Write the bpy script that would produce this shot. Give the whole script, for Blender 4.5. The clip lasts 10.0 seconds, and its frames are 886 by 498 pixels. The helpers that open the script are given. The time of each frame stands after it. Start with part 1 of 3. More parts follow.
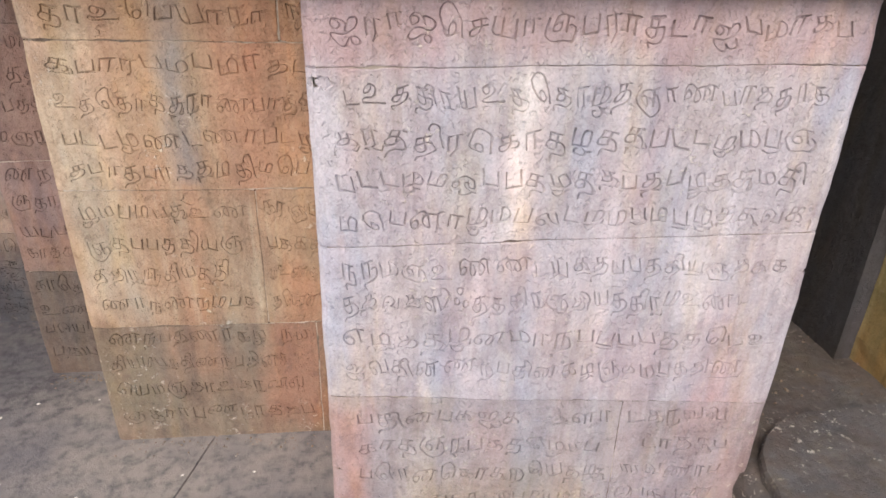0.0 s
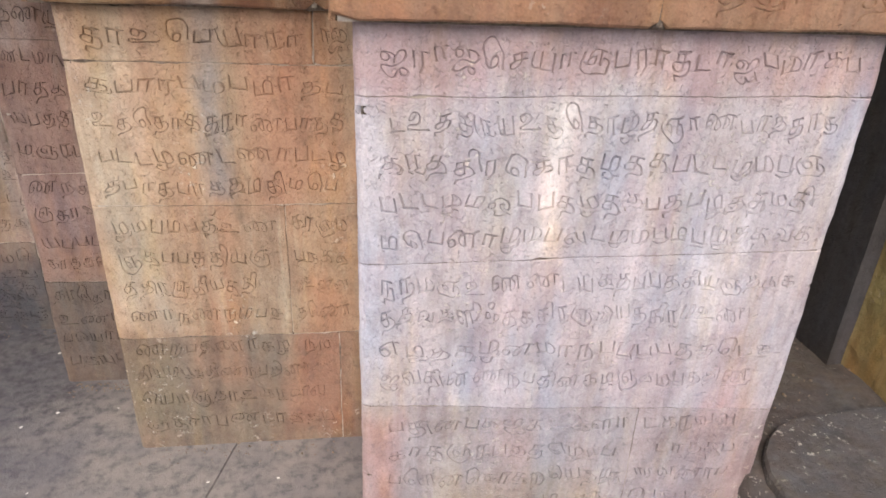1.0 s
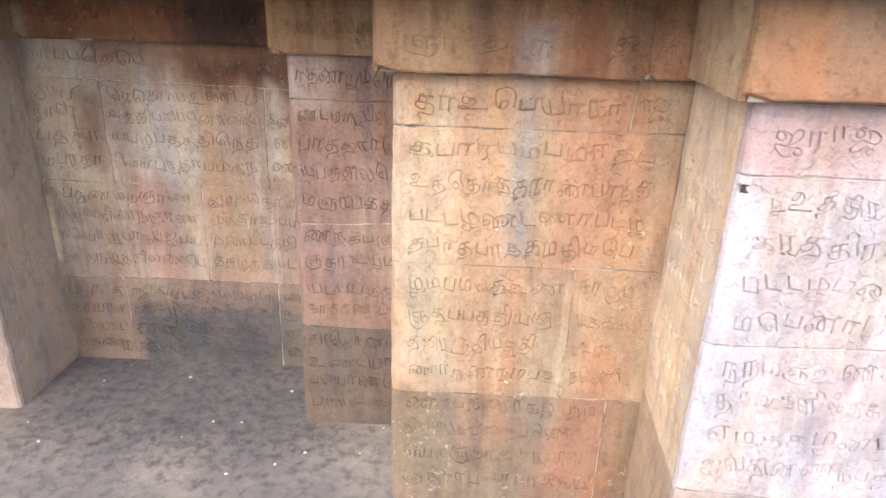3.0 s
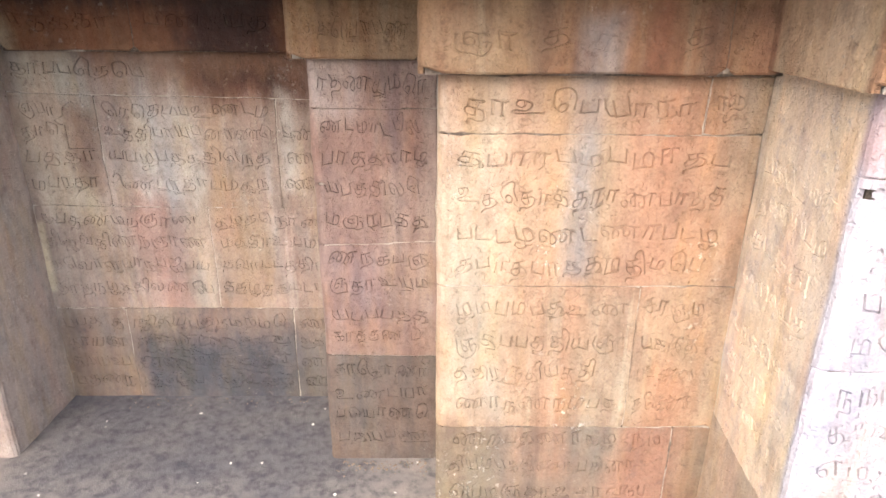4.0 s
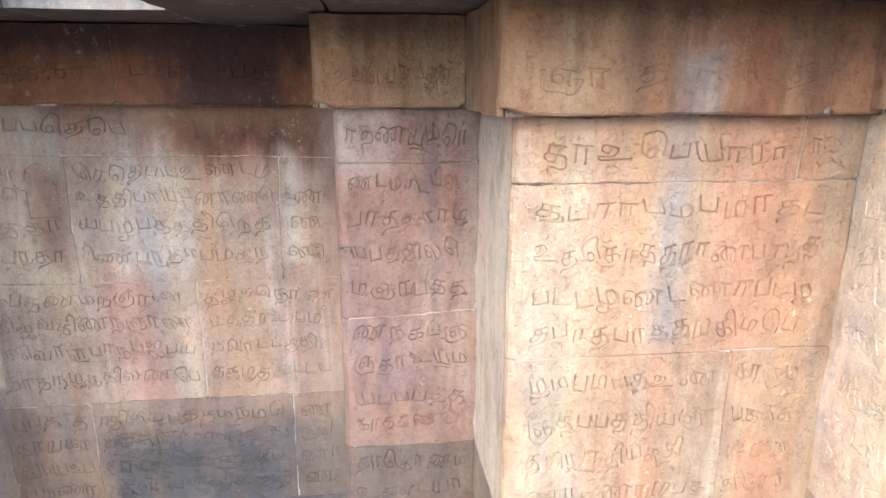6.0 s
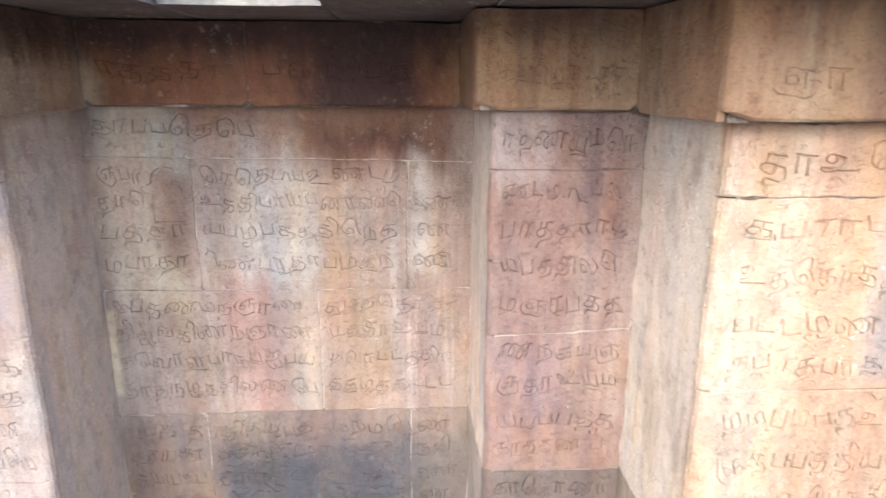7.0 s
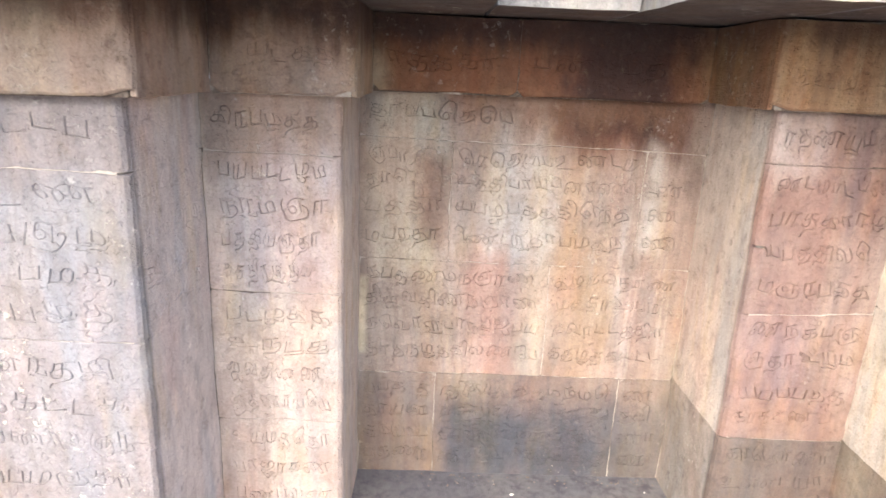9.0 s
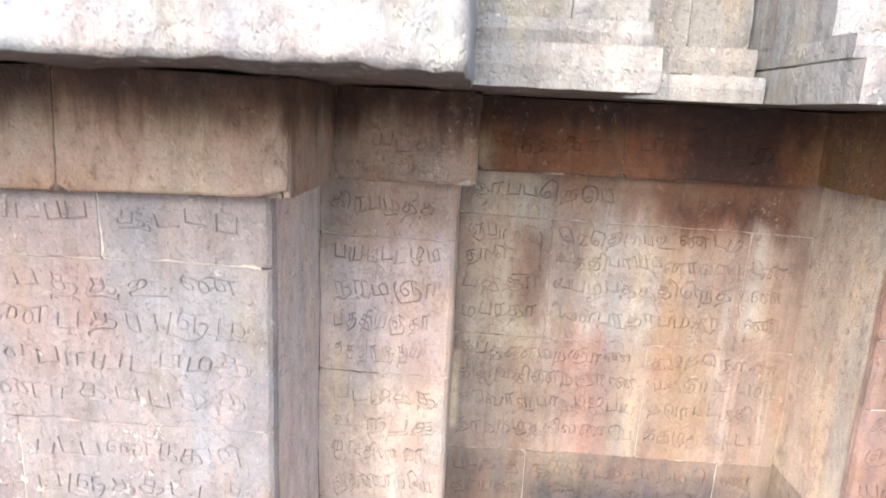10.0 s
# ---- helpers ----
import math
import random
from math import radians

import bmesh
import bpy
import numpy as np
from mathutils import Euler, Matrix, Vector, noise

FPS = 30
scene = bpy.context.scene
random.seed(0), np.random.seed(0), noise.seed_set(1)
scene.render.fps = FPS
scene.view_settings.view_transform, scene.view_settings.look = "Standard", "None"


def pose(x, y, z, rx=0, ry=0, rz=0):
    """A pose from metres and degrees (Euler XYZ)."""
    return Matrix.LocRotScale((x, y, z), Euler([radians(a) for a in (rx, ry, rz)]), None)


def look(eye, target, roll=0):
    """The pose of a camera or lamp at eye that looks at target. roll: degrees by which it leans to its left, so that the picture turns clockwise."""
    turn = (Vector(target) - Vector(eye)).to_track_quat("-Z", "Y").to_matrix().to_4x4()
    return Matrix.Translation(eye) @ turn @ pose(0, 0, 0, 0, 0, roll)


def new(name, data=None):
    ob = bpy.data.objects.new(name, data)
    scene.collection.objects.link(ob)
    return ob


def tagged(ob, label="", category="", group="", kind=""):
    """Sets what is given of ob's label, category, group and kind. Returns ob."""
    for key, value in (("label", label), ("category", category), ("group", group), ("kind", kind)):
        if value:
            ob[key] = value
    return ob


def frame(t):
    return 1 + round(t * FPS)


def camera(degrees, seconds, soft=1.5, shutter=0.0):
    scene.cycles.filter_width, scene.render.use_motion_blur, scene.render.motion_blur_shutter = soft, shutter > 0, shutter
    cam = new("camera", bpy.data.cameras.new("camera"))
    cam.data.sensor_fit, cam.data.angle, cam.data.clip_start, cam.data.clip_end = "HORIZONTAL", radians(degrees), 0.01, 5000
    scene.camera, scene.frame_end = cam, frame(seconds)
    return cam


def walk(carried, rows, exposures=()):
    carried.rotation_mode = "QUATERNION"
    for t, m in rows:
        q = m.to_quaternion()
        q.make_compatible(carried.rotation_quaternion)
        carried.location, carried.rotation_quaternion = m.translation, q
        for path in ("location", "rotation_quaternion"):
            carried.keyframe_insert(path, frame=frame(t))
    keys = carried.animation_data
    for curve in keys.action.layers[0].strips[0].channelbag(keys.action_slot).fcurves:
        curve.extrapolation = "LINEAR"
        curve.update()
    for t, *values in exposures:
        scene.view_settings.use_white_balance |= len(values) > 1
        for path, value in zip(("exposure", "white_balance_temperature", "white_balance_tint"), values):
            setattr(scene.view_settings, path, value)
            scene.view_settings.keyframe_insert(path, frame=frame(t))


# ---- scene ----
cam = camera(69.9, 10.0, soft=1.65, shutter=0.25)
METRES, EYE, TILT, LEAN, TURN = 2.7, 1.44, -2.0, 0.0, -6.0
ROWS = [
    (0.0, 0.0, 0.0, 0.0, 0.52, -22.89, -1.24),
    (0.5, -0.0159, -0.0099, 0.0076, 0.01, -23.51, -1.52),
    (1.0, -0.0474, -0.0193, 0.0222, -1.22, -22.79, -2.09),
    (1.5, -0.0909, -0.0271, 0.0271, -1.83, -20.99, -1.67),
    (2.0, -0.1456, -0.0487, 0.0328, -0.93, -20.2, -2.09),
    (2.5, -0.1944, -0.0449, 0.0329, 3.88, -19.71, -3.03),
    (3.0, -0.2555, -0.015, 0.0362, 7.59, -19.46, -2.11),
    (4.5, -0.3487, 0.0711, 0.0165, 4.32, -17.52, 0.27),
    (5.0, -0.3785, 0.0956, 0.0086, 2.57, -14.69, -0.57),
    (6.5, -0.4861, 0.1369, 0.0011, -1.47, -12.64, 0.14),
    (7.0, -0.5496, 0.1599, 0.0042, 2.61, -12.89, -0.38),
    (7.5, -0.6374, 0.1407, 0.0078, 4.17, -12.16, -0.93),
    (8.0, -0.7229, 0.1042, 0.0104, 4.65, -13.96, -1.7),
    (8.5, -0.7681, 0.0791, 0.0032, 4.25, -14.24, -2.3),
    (9.0, -0.791, 0.0742, 0.0037, 5.47, -14.08, -2.59),
    (9.5, -0.8403, 0.0754, 0.0015, 7.77, -12.71, -3.04),
    (10.0, -0.8691, 0.0734, 0.0428, 8.79, -10.66, -3.09),
]
EXPOSURES = [(0.0, 0.96, 6600, 10), (2.0, 1.2, 6600, 10), (3.0, 1.68, 6650, 10), (4.5, 1.88, 6550, 10), (6.5, 2.02, 5980, 9), (8.0, 2.42, 6350, 9), (10.0, 2.3, 6500, 9)]
walk(cam, [(t, pose(0, 0, EYE, TILT, LEAN, TURN) @ pose(METRES * x, METRES * y, METRES * z, 90 + pitch, roll, yaw)) for t, x, y, z, yaw, pitch, roll in ROWS], EXPOSURES)

from mathutils.geometry import delaunay_2d_cdt

# ---- light: a bright hazy sky over an open courtyard, high veiled sun in front of the wall ----
SUN_EL, SUN_AZ = 46.0, 203.0
world = bpy.data.worlds.new("sky")
world.use_nodes = True
scene.world = world
wn = world.node_tree.nodes
sky = wn.new("ShaderNodeTexSky")
sky.sky_type, sky.sun_disc = "NISHITA", False
sky.sun_elevation, sky.sun_rotation = radians(SUN_EL), radians(SUN_AZ)
sky.dust_density, sky.ozone_density = 4.0, 1.0
world.node_tree.links.new(sky.outputs[0], wn["Background"].inputs[0])
wn["Background"].inputs[1].default_value = 0.15
sun = new("sun", bpy.data.lights.new("sun", "SUN"))
sun.data.energy, sun.data.angle, sun.data.color = 0.6, radians(66), (1.0, 0.95, 0.88)
sun.matrix_basis = look(
    (8 * math.sin(radians(SUN_AZ)) * math.cos(radians(SUN_EL)), 8 * math.cos(radians(SUN_AZ)) * math.cos(radians(SUN_EL)), 8 * math.sin(radians(SUN_EL))), (0, 0, 0))


# ---- materials ----
class Nodes:
    """A small builder for node trees."""

    def __init__(self, name):
        self.mat = bpy.data.materials.new(name)
        self.mat.use_nodes = True
        self.nt = self.mat.node_tree
        self.bsdf = self.nt.nodes["Principled BSDF"]
        self.pos = self.nt.nodes.new("ShaderNodeNewGeometry").outputs["Position"]
        self.rand = self.nt.nodes.new("ShaderNodeObjectInfo").outputs["Random"]
        sep = self.nt.nodes.new("ShaderNodeSeparateXYZ")
        self.link(self.pos, sep.inputs[0])
        self.xyz = {"x": sep.outputs[0], "y": sep.outputs[1], "z": sep.outputs[2]}

    def link(self, a, b):
        if isinstance(a, bpy.types.NodeSocket):
            self.nt.links.new(a, b)
        else:
            b.default_value = a

    def math(self, op, a, b=0.0, clamp=False):
        n = self.nt.nodes.new("ShaderNodeMath")
        n.operation, n.use_clamp = op, clamp
        self.link(a, n.inputs[0])
        self.link(b, n.inputs[1])
        return n.outputs[0]

    def noise(self, scale, stretch=(1, 1, 1), detail=4.0, rough=0.6, shift=(0, 0, 0)):
        m = self.nt.nodes.new("ShaderNodeMapping")
        m.inputs["Scale"].default_value, m.inputs["Location"].default_value = stretch, shift
        self.link(self.pos, m.inputs[0])
        n = self.nt.nodes.new("ShaderNodeTexNoise")
        n.inputs["Scale"].default_value, n.inputs["Detail"].default_value, n.inputs["Roughness"].default_value = scale, detail, rough
        self.link(m.outputs[0], n.inputs["Vector"])
        return n.outputs[0]

    def ramp(self, v, lo, hi, a=0.0, b=1.0):
        n = self.nt.nodes.new("ShaderNodeMapRange")
        n.interpolation_type = "SMOOTHSTEP"
        for i, w in enumerate((v, lo, hi, a, b)):
            self.link(w, n.inputs[i])
        return n.outputs[0]

    def mix(self, f, a, b, mode="MIX"):
        n = self.nt.nodes.new("ShaderNodeMix")
        n.data_type, n.blend_type = "RGBA", mode
        for v, i in ((f, 0), (a, 6), (b, 7)):
            self.link((*v, 1) if isinstance(v, tuple) else v, n.inputs[i])
        return n.outputs[2]

    def window(self, axis, lo, hi, soft, wobble=None, amount=0.1):
        """1 between lo and hi along an axis, with soft ragged ends."""
        v = self.xyz[axis]
        if wobble is not None:
            v = self.math("ADD", v, self.math("MULTIPLY", self.math("SUBTRACT", wobble, 0.5), amount))
        return self.math("MULTIPLY", self.ramp(v, lo - soft, lo + soft), self.ramp(v, hi - soft, hi + soft, 1.0, 0.0))

    def finish(self, colour, rough, height, strength=0.5, distance=0.004):
        self.link(colour, self.bsdf.inputs["Base Color"])
        self.link(rough, self.bsdf.inputs["Roughness"])
        b = self.nt.nodes.new("ShaderNodeBump")
        b.inputs["Strength"].default_value, b.inputs["Distance"].default_value = strength, distance
        self.link(height, b.inputs["Height"])
        self.link(b.outputs[0], self.bsdf.inputs["Normal"])
        return self.mat


def stone_material(name, base, warm, pale, dark, stains=(), sides=(), dirt=0.0, pits=0.35, lime=0.55):
    """Weathered granite: blotches of base and warm, pale and dark runs down the face, lime crust, grain and pits.
    stains: (colour, x0, x1, z0, z1, soft, strength); sides: (colour, y0, y1, strength)."""
    n = Nodes(name)
    blot = n.noise(3.2, (1, 1, 0.6), 6, 0.62)
    wob = n.noise(5.0, (1, 1, 0.45), 5, 0.65, (3, 1, 7))
    runs = n.noise(1.0, (6.5, 6.5, 0.7), 6, 0.62)
    runs2 = n.noise(1.0, (10, 10, 1.3), 6, 0.65, (9, 4, 2))
    patch = n.noise(7.5, (1, 1, 0.55), 5, 0.65, (5, 8, 1))
    grain = n.noise(190, detail=3)
    mid = n.noise(30, detail=6, rough=0.72)
    c = n.mix(n.ramp(blot, 0.36, 0.64), base, warm)
    c = n.mix(n.ramp(runs, 0.48, 0.70, 0.0, 0.7), c, pale)
    c = n.mix(n.ramp(runs2, 0.50, 0.72, 0.0, 0.6), c, dark)
    drips = n.math("MULTIPLY", n.ramp(n.noise(1.0, (24, 24, 1.1), 4, 0.55, (4, 7, 3)), 0.54, 0.70), n.ramp(n.noise(2.2, (1, 1, 0.5), 3, 0.5, (8, 3, 5)), 0.42, 0.62))
    c = n.mix(n.math("MULTIPLY", drips, 0.55), c, pale)
    for colour, x0, x1, z0, z1, soft, strength in stains:
        m = n.math("MULTIPLY", n.window("x", x0, x1, soft * 1.3, wob, soft * 5.0), n.window("z", z0, z1, soft * 1.4, runs2, soft * 6.0))
        m = n.math("MULTIPLY", m, n.ramp(patch, 0.28, 0.58, 0.70, 1.0))
        c = n.mix(n.math("MULTIPLY", m, strength), c, colour)
    # return faces: their own pale wash, lightened further in place of side light
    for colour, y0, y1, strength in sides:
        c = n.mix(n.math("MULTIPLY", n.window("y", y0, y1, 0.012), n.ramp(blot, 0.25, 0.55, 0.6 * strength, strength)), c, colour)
    c = n.mix(n.ramp(patch, 0.52, 0.74, 0.0, 0.45), c, dark)
    c = n.mix(n.ramp(mid, 0.53, 0.72, 0.0, 0.55), c, dark)
    c = n.mix(n.ramp(mid, 0.22, 0.42, 0.30, 0.0), c, pale)
    crust = n.math("MULTIPLY", n.ramp(n.noise(48, detail=4, rough=0.7, shift=(1, 6, 3)), 0.58, 0.67), n.ramp(n.noise(4.0, (1, 1, 0.6), 3, 0.5, (7, 2, 9)), 0.48, 0.66))
    c = n.mix(n.math("MULTIPLY", crust, lime), c, (0.74, 0.70, 0.62))
    c = n.mix(n.ramp(n.noise(4.5, (1.6, 1.6, 0.5), 4, 0.6, (2, 9, 4)), 0.46, 0.68, 0.0, 0.8), c, (1.06, 0.95, 0.93), "MULTIPLY")
    c = n.mix(n.ramp(n.noise(3.8, (2.0, 2.0, 0.5), 4, 0.6, (6, 1, 8)), 0.48, 0.68, 0.0, 0.8), c, (0.84, 0.93, 1.02), "MULTIPLY")
    c = n.mix(n.ramp(n.noise(5.5, (1.8, 1.8, 0.45), 4, 0.6, (1, 3, 2)), 0.50, 0.70, 0.0, 0.7), c, (1.10, 1.03, 0.84), "MULTIPLY")
    c = n.mix(n.ramp(n.noise(13, (1, 1, 0.6), 5, 0.7, (4, 4, 6)), 0.46, 0.62, 0.0, 0.75), c, (0.80, 0.77, 0.75), "MULTIPLY")
    c = n.mix(n.ramp(n.noise(1.0, (34, 34, 2.2), 4, 0.6, (3, 8, 1)), 0.52, 0.68, 0.0, 0.6), c, (0.80, 0.78, 0.77), "MULTIPLY")
    c = n.mix(n.ramp(n.noise(17, (1, 1, 0.7), 5, 0.7, (9, 1, 2)), 0.50, 0.66, 0.0, 0.6), c, (1.22, 1.20, 1.17), "MULTIPLY")
    value = n.math("ADD", n.math("MULTIPLY", grain, 0.60), n.math("MULTIPLY", n.rand, 0.12))
    hsv = n.nt.nodes.new("ShaderNodeHueSaturation")
    n.link(n.math("ADD", value, 0.64 - dirt), hsv.inputs["Value"])
    n.link(c, hsv.inputs["Color"])
    pit = n.ramp(n.noise(85, detail=2, shift=(2, 2, 2)), 0.30, 0.42)
    h = n.math("ADD", mid, n.math("MULTIPLY", grain, 0.42))
    h = n.math("ADD", h, n.math("MULTIPLY", pit, pits))
    h = n.math("ADD", h, n.math("MULTIPLY", crust, 0.5))
    h = n.math("ADD", h, n.math("MULTIPLY", n.noise(8, detail=4), 2.4))
    return n.finish(hsv.outputs[0], n.ramp(mid, 0.3, 0.7, 0.70, 0.92), h, 0.85, 0.007)


RUST, SOOT_SHADE, BLUE = (0.15, 0.052, 0.022), (0.04, 0.022, 0.018), (0.21, 0.225, 0.245)
PALETTE = {
    "A": dict(base=(0.40, 0.38, 0.425), warm=(0.42, 0.38, 0.395), pale=(0.60, 0.575, 0.60), dark=(0.28, 0.245, 0.28), stains=[
        ((0.72, 0.70, 0.68), 0.265, 0.325, 0.88, 1.24, 0.02, 0.85), ((0.36, 0.23, 0.225), -0.2, 1.1, 1.26, 1.42, 0.03, 0.6),
        ((0.36, 0.37, 0.43), 0.10, 0.24, 0.95, 1.30, 0.04, 0.6), ((0.42, 0.24, 0.20), -0.16, -0.06, 0.0, 0.42, 0.04, 0.5),
        ((0.50, 0.49, 0.53), -0.16, -0.04, 0.6, 1.24, 0.03, 0.5), ((0.38, 0.22, 0.20), 0.72, 1.0, 0.0, 0.42, 0.08, 0.6), ((0.30, 0.25, 0.28), 0.4, 0.9, 0.42, 0.62, 0.06, 0.4)],
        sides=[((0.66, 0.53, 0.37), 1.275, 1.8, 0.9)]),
    "B": dict(lime=0.75, base=(0.36, 0.27, 0.185), warm=(0.33, 0.205, 0.135), pale=(0.46, 0.385, 0.28), dark=(0.18, 0.12, 0.08), stains=[
        ((0.46, 0.39, 0.30), -0.90, -0.66, 0.44, 1.30, 0.05, 0.6), (BLUE, -0.535, -0.485, 0.87, 1.40, 0.02, 0.7), ((0.17, 0.13, 0.11), -0.52, -0.48, 0.86, 1.10, 0.02, 0.5),
        ((0.19, 0.14, 0.10), -0.86, -0.1, -0.05, 0.41, 0.04, 0.8), ((0.36, 0.15, 0.085), -0.30, -0.18, 0.0, 0.60, 0.05, 0.55),
        ((0.35, 0.175, 0.115), -0.42, -0.28, 0.86, 1.36, 0.04, 0.55), ((0.24, 0.15, 0.095), -0.80, -0.2, 1.25, 1.40, 0.03, 0.45)],
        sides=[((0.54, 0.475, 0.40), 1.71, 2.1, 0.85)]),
    "C": dict(base=(0.215, 0.15, 0.128), warm=(0.225, 0.135, 0.11), pale=(0.31, 0.25, 0.215), dark=(0.105, 0.072, 0.072), stains=[
        ((0.25, 0.155, 0.11), -1.24, -0.86, 0.42, 0.56, 0.04, 0.45), ((0.11, 0.09, 0.082), -1.3, -0.8, -0.05, 0.415, 0.02, 0.85),
        ((0.20, 0.15, 0.155), -1.22, -1.0, 0.60, 0.82, 0.05, 0.35), ((0.40, 0.36, 0.34), -1.24, -1.10, 1.2, 1.4, 0.03, 0.5)],
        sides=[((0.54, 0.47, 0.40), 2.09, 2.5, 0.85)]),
    "D": dict(lime=0.3, base=(0.27, 0.22, 0.185), warm=(0.265, 0.19, 0.155), pale=(0.43, 0.37, 0.32), dark=(0.17, 0.125, 0.11), stains=[
        ((0.30, 0.20, 0.115), -1.66, -1.53, 0.30, 0.95, 0.05, 0.55), ((0.38, 0.215, 0.18), -1.95, -1.82, 0.3, 0.85, 0.06, 0.6),
        ((0.44, 0.39, 0.31), -1.78, -1.70, 0.30, 0.98, 0.03, 0.7), ((0.52, 0.45, 0.34), -2.31, -2.10, 0.75, 1.40, 0.05, 0.6), ((0.46, 0.44, 0.42), -1.95, -1.70, 0.85, 1.2, 0.05, 0.5),
        ((0.15, 0.085, 0.055), -2.15, -2.06, 0.88, 1.16, 0.025, 0.75), ((0.10, 0.04, 0.022), -1.74, -1.28, 1.19, 1.45, 0.05, 1.0), ((0.045, 0.017, 0.012), -1.67, -1.38, 1.24, 1.50, 0.035, 1.0), ((0.03, 0.011, 0.008), -1.65, -1.42, 1.27, 1.50, 0.02, 1.0), ((0.16, 0.085, 0.05), -2.1, -1.28, 1.28, 1.42, 0.04, 0.8),
        ((0.44, 0.42, 0.38), -1.42, -1.365, 0.86, 1.24, 0.022, 0.6), ((0.62, 0.54, 0.38), -2.345, -2.315, 0.48, 0.76, 0.01, 0.85)]),
    "E": dict(base=(0.40, 0.335, 0.295), warm=(0.41, 0.315, 0.262), pale=(0.55, 0.475, 0.42), dark=(0.28, 0.22, 0.195), stains=[
        ((0.26, 0.17, 0.12), -2.72, -2.3, 1.18, 1.40, 0.04, 0.65), ((0.45, 0.38, 0.31), -2.72, -2.3, 0.60, 0.84, 0.05, 0.5), ((0.32, 0.28, 0.31), -2.6, -2.34, 0.8, 1.2, 0.05, 0.4)],
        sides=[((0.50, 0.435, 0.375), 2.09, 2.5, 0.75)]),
    "F": dict(base=(0.222, 0.21, 0.216), warm=(0.232, 0.203, 0.198), pale=(0.285, 0.273, 0.278), dark=(0.155, 0.14, 0.145), stains=[
        ((0.24, 0.19, 0.175), -2.95, -2.65, 1.2, 1.4, 0.05, 0.5), ((0.25, 0.18, 0.165), -3.4, -3.05, 1.0, 1.4, 0.08, 0.5)],
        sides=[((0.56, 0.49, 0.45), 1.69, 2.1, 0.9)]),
    "band": dict(lime=0.3, sides=[((0.46, 0.34, 0.22), 1.235, 1.60, 0.8)], base=(0.25, 0.16, 0.088), warm=(0.22, 0.115, 0.06), pale=(0.32, 0.25, 0.165), dark=(0.09, 0.046, 0.03), stains=[
        (RUST, -2.28, -1.29, 1.33, 1.62, 0.05, 0.85), ((0.50, 0.42, 0.28), -2.33, -2.25, 1.36, 1.48, 0.025, 0.45), ((0.05, 0.018, 0.012), -1.74, -1.36, 1.30, 1.66, 0.06, 1.0), ((0.03, 0.011, 0.008), -1.66, -1.42, 1.30, 1.66, 0.03, 1.0),
        ((0.37, 0.20, 0.13), -0.2, 1.1, 1.36, 1.56, 0.05, 0.6), ((0.30, 0.235, 0.195), -3.7, -2.30, 1.33, 1.50, 0.05, 0.85),
        # dark strips along the top: ragged stain plus the ledge's shade, painted in
        (BLUE, -0.55, -0.46, 1.36, 1.50, 0.02, 0.45), ((0.42, 0.30, 0.19), -0.92, -0.74, 1.36, 1.50, 0.04, 0.45), ((0.10, 0.055, 0.035), -0.66, -0.60, 1.34, 1.62, 0.022, 0.75), ((0.16, 0.055, 0.03), -0.42, -0.36, 1.34, 1.62, 0.02, 0.7), ((0.11, 0.06, 0.04), -0.30, -0.24, 1.34, 1.62, 0.02, 0.6), ((0.15, 0.06, 0.035), 0.28, 0.40, 1.34, 1.62, 0.03, 0.6), (SOOT_SHADE, -3.8, -1.3, 1.50, 1.66, 0.035, 0.92), (SOOT_SHADE, -1.3, -0.95, 1.53, 1.66, 0.03, 0.6), ((0.10, 0.05, 0.03), -0.9, 1.1, 1.56, 1.62, 0.02, 0.7)]),
    "slab": dict(base=(0.25, 0.258, 0.272), warm=(0.275, 0.265, 0.25), pale=(0.38, 0.378, 0.37), dark=(0.09, 0.09, 0.10), lime=0.9),
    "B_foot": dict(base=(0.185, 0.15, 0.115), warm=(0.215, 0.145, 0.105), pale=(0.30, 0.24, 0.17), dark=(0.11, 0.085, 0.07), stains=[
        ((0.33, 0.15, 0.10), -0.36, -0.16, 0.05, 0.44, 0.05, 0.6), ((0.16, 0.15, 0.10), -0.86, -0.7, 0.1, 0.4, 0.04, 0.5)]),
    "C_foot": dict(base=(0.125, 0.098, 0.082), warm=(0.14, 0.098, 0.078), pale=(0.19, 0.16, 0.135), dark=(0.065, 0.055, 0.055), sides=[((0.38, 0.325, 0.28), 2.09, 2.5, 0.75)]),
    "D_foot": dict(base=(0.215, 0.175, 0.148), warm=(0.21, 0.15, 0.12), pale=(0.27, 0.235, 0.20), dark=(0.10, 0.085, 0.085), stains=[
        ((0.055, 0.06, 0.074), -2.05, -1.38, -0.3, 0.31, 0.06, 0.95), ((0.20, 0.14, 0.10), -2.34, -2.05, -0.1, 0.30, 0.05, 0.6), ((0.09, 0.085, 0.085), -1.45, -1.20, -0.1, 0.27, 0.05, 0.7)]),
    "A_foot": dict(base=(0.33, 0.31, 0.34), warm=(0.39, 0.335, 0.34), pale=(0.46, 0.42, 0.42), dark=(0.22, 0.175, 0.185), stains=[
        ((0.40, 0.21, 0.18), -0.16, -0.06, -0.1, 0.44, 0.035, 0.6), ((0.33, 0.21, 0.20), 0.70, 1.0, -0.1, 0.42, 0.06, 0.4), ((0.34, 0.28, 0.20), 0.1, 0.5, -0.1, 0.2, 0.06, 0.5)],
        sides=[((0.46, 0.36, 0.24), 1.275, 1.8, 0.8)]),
    # ledge undersides: dirty stone, with the overhang's shade darkening its colour too
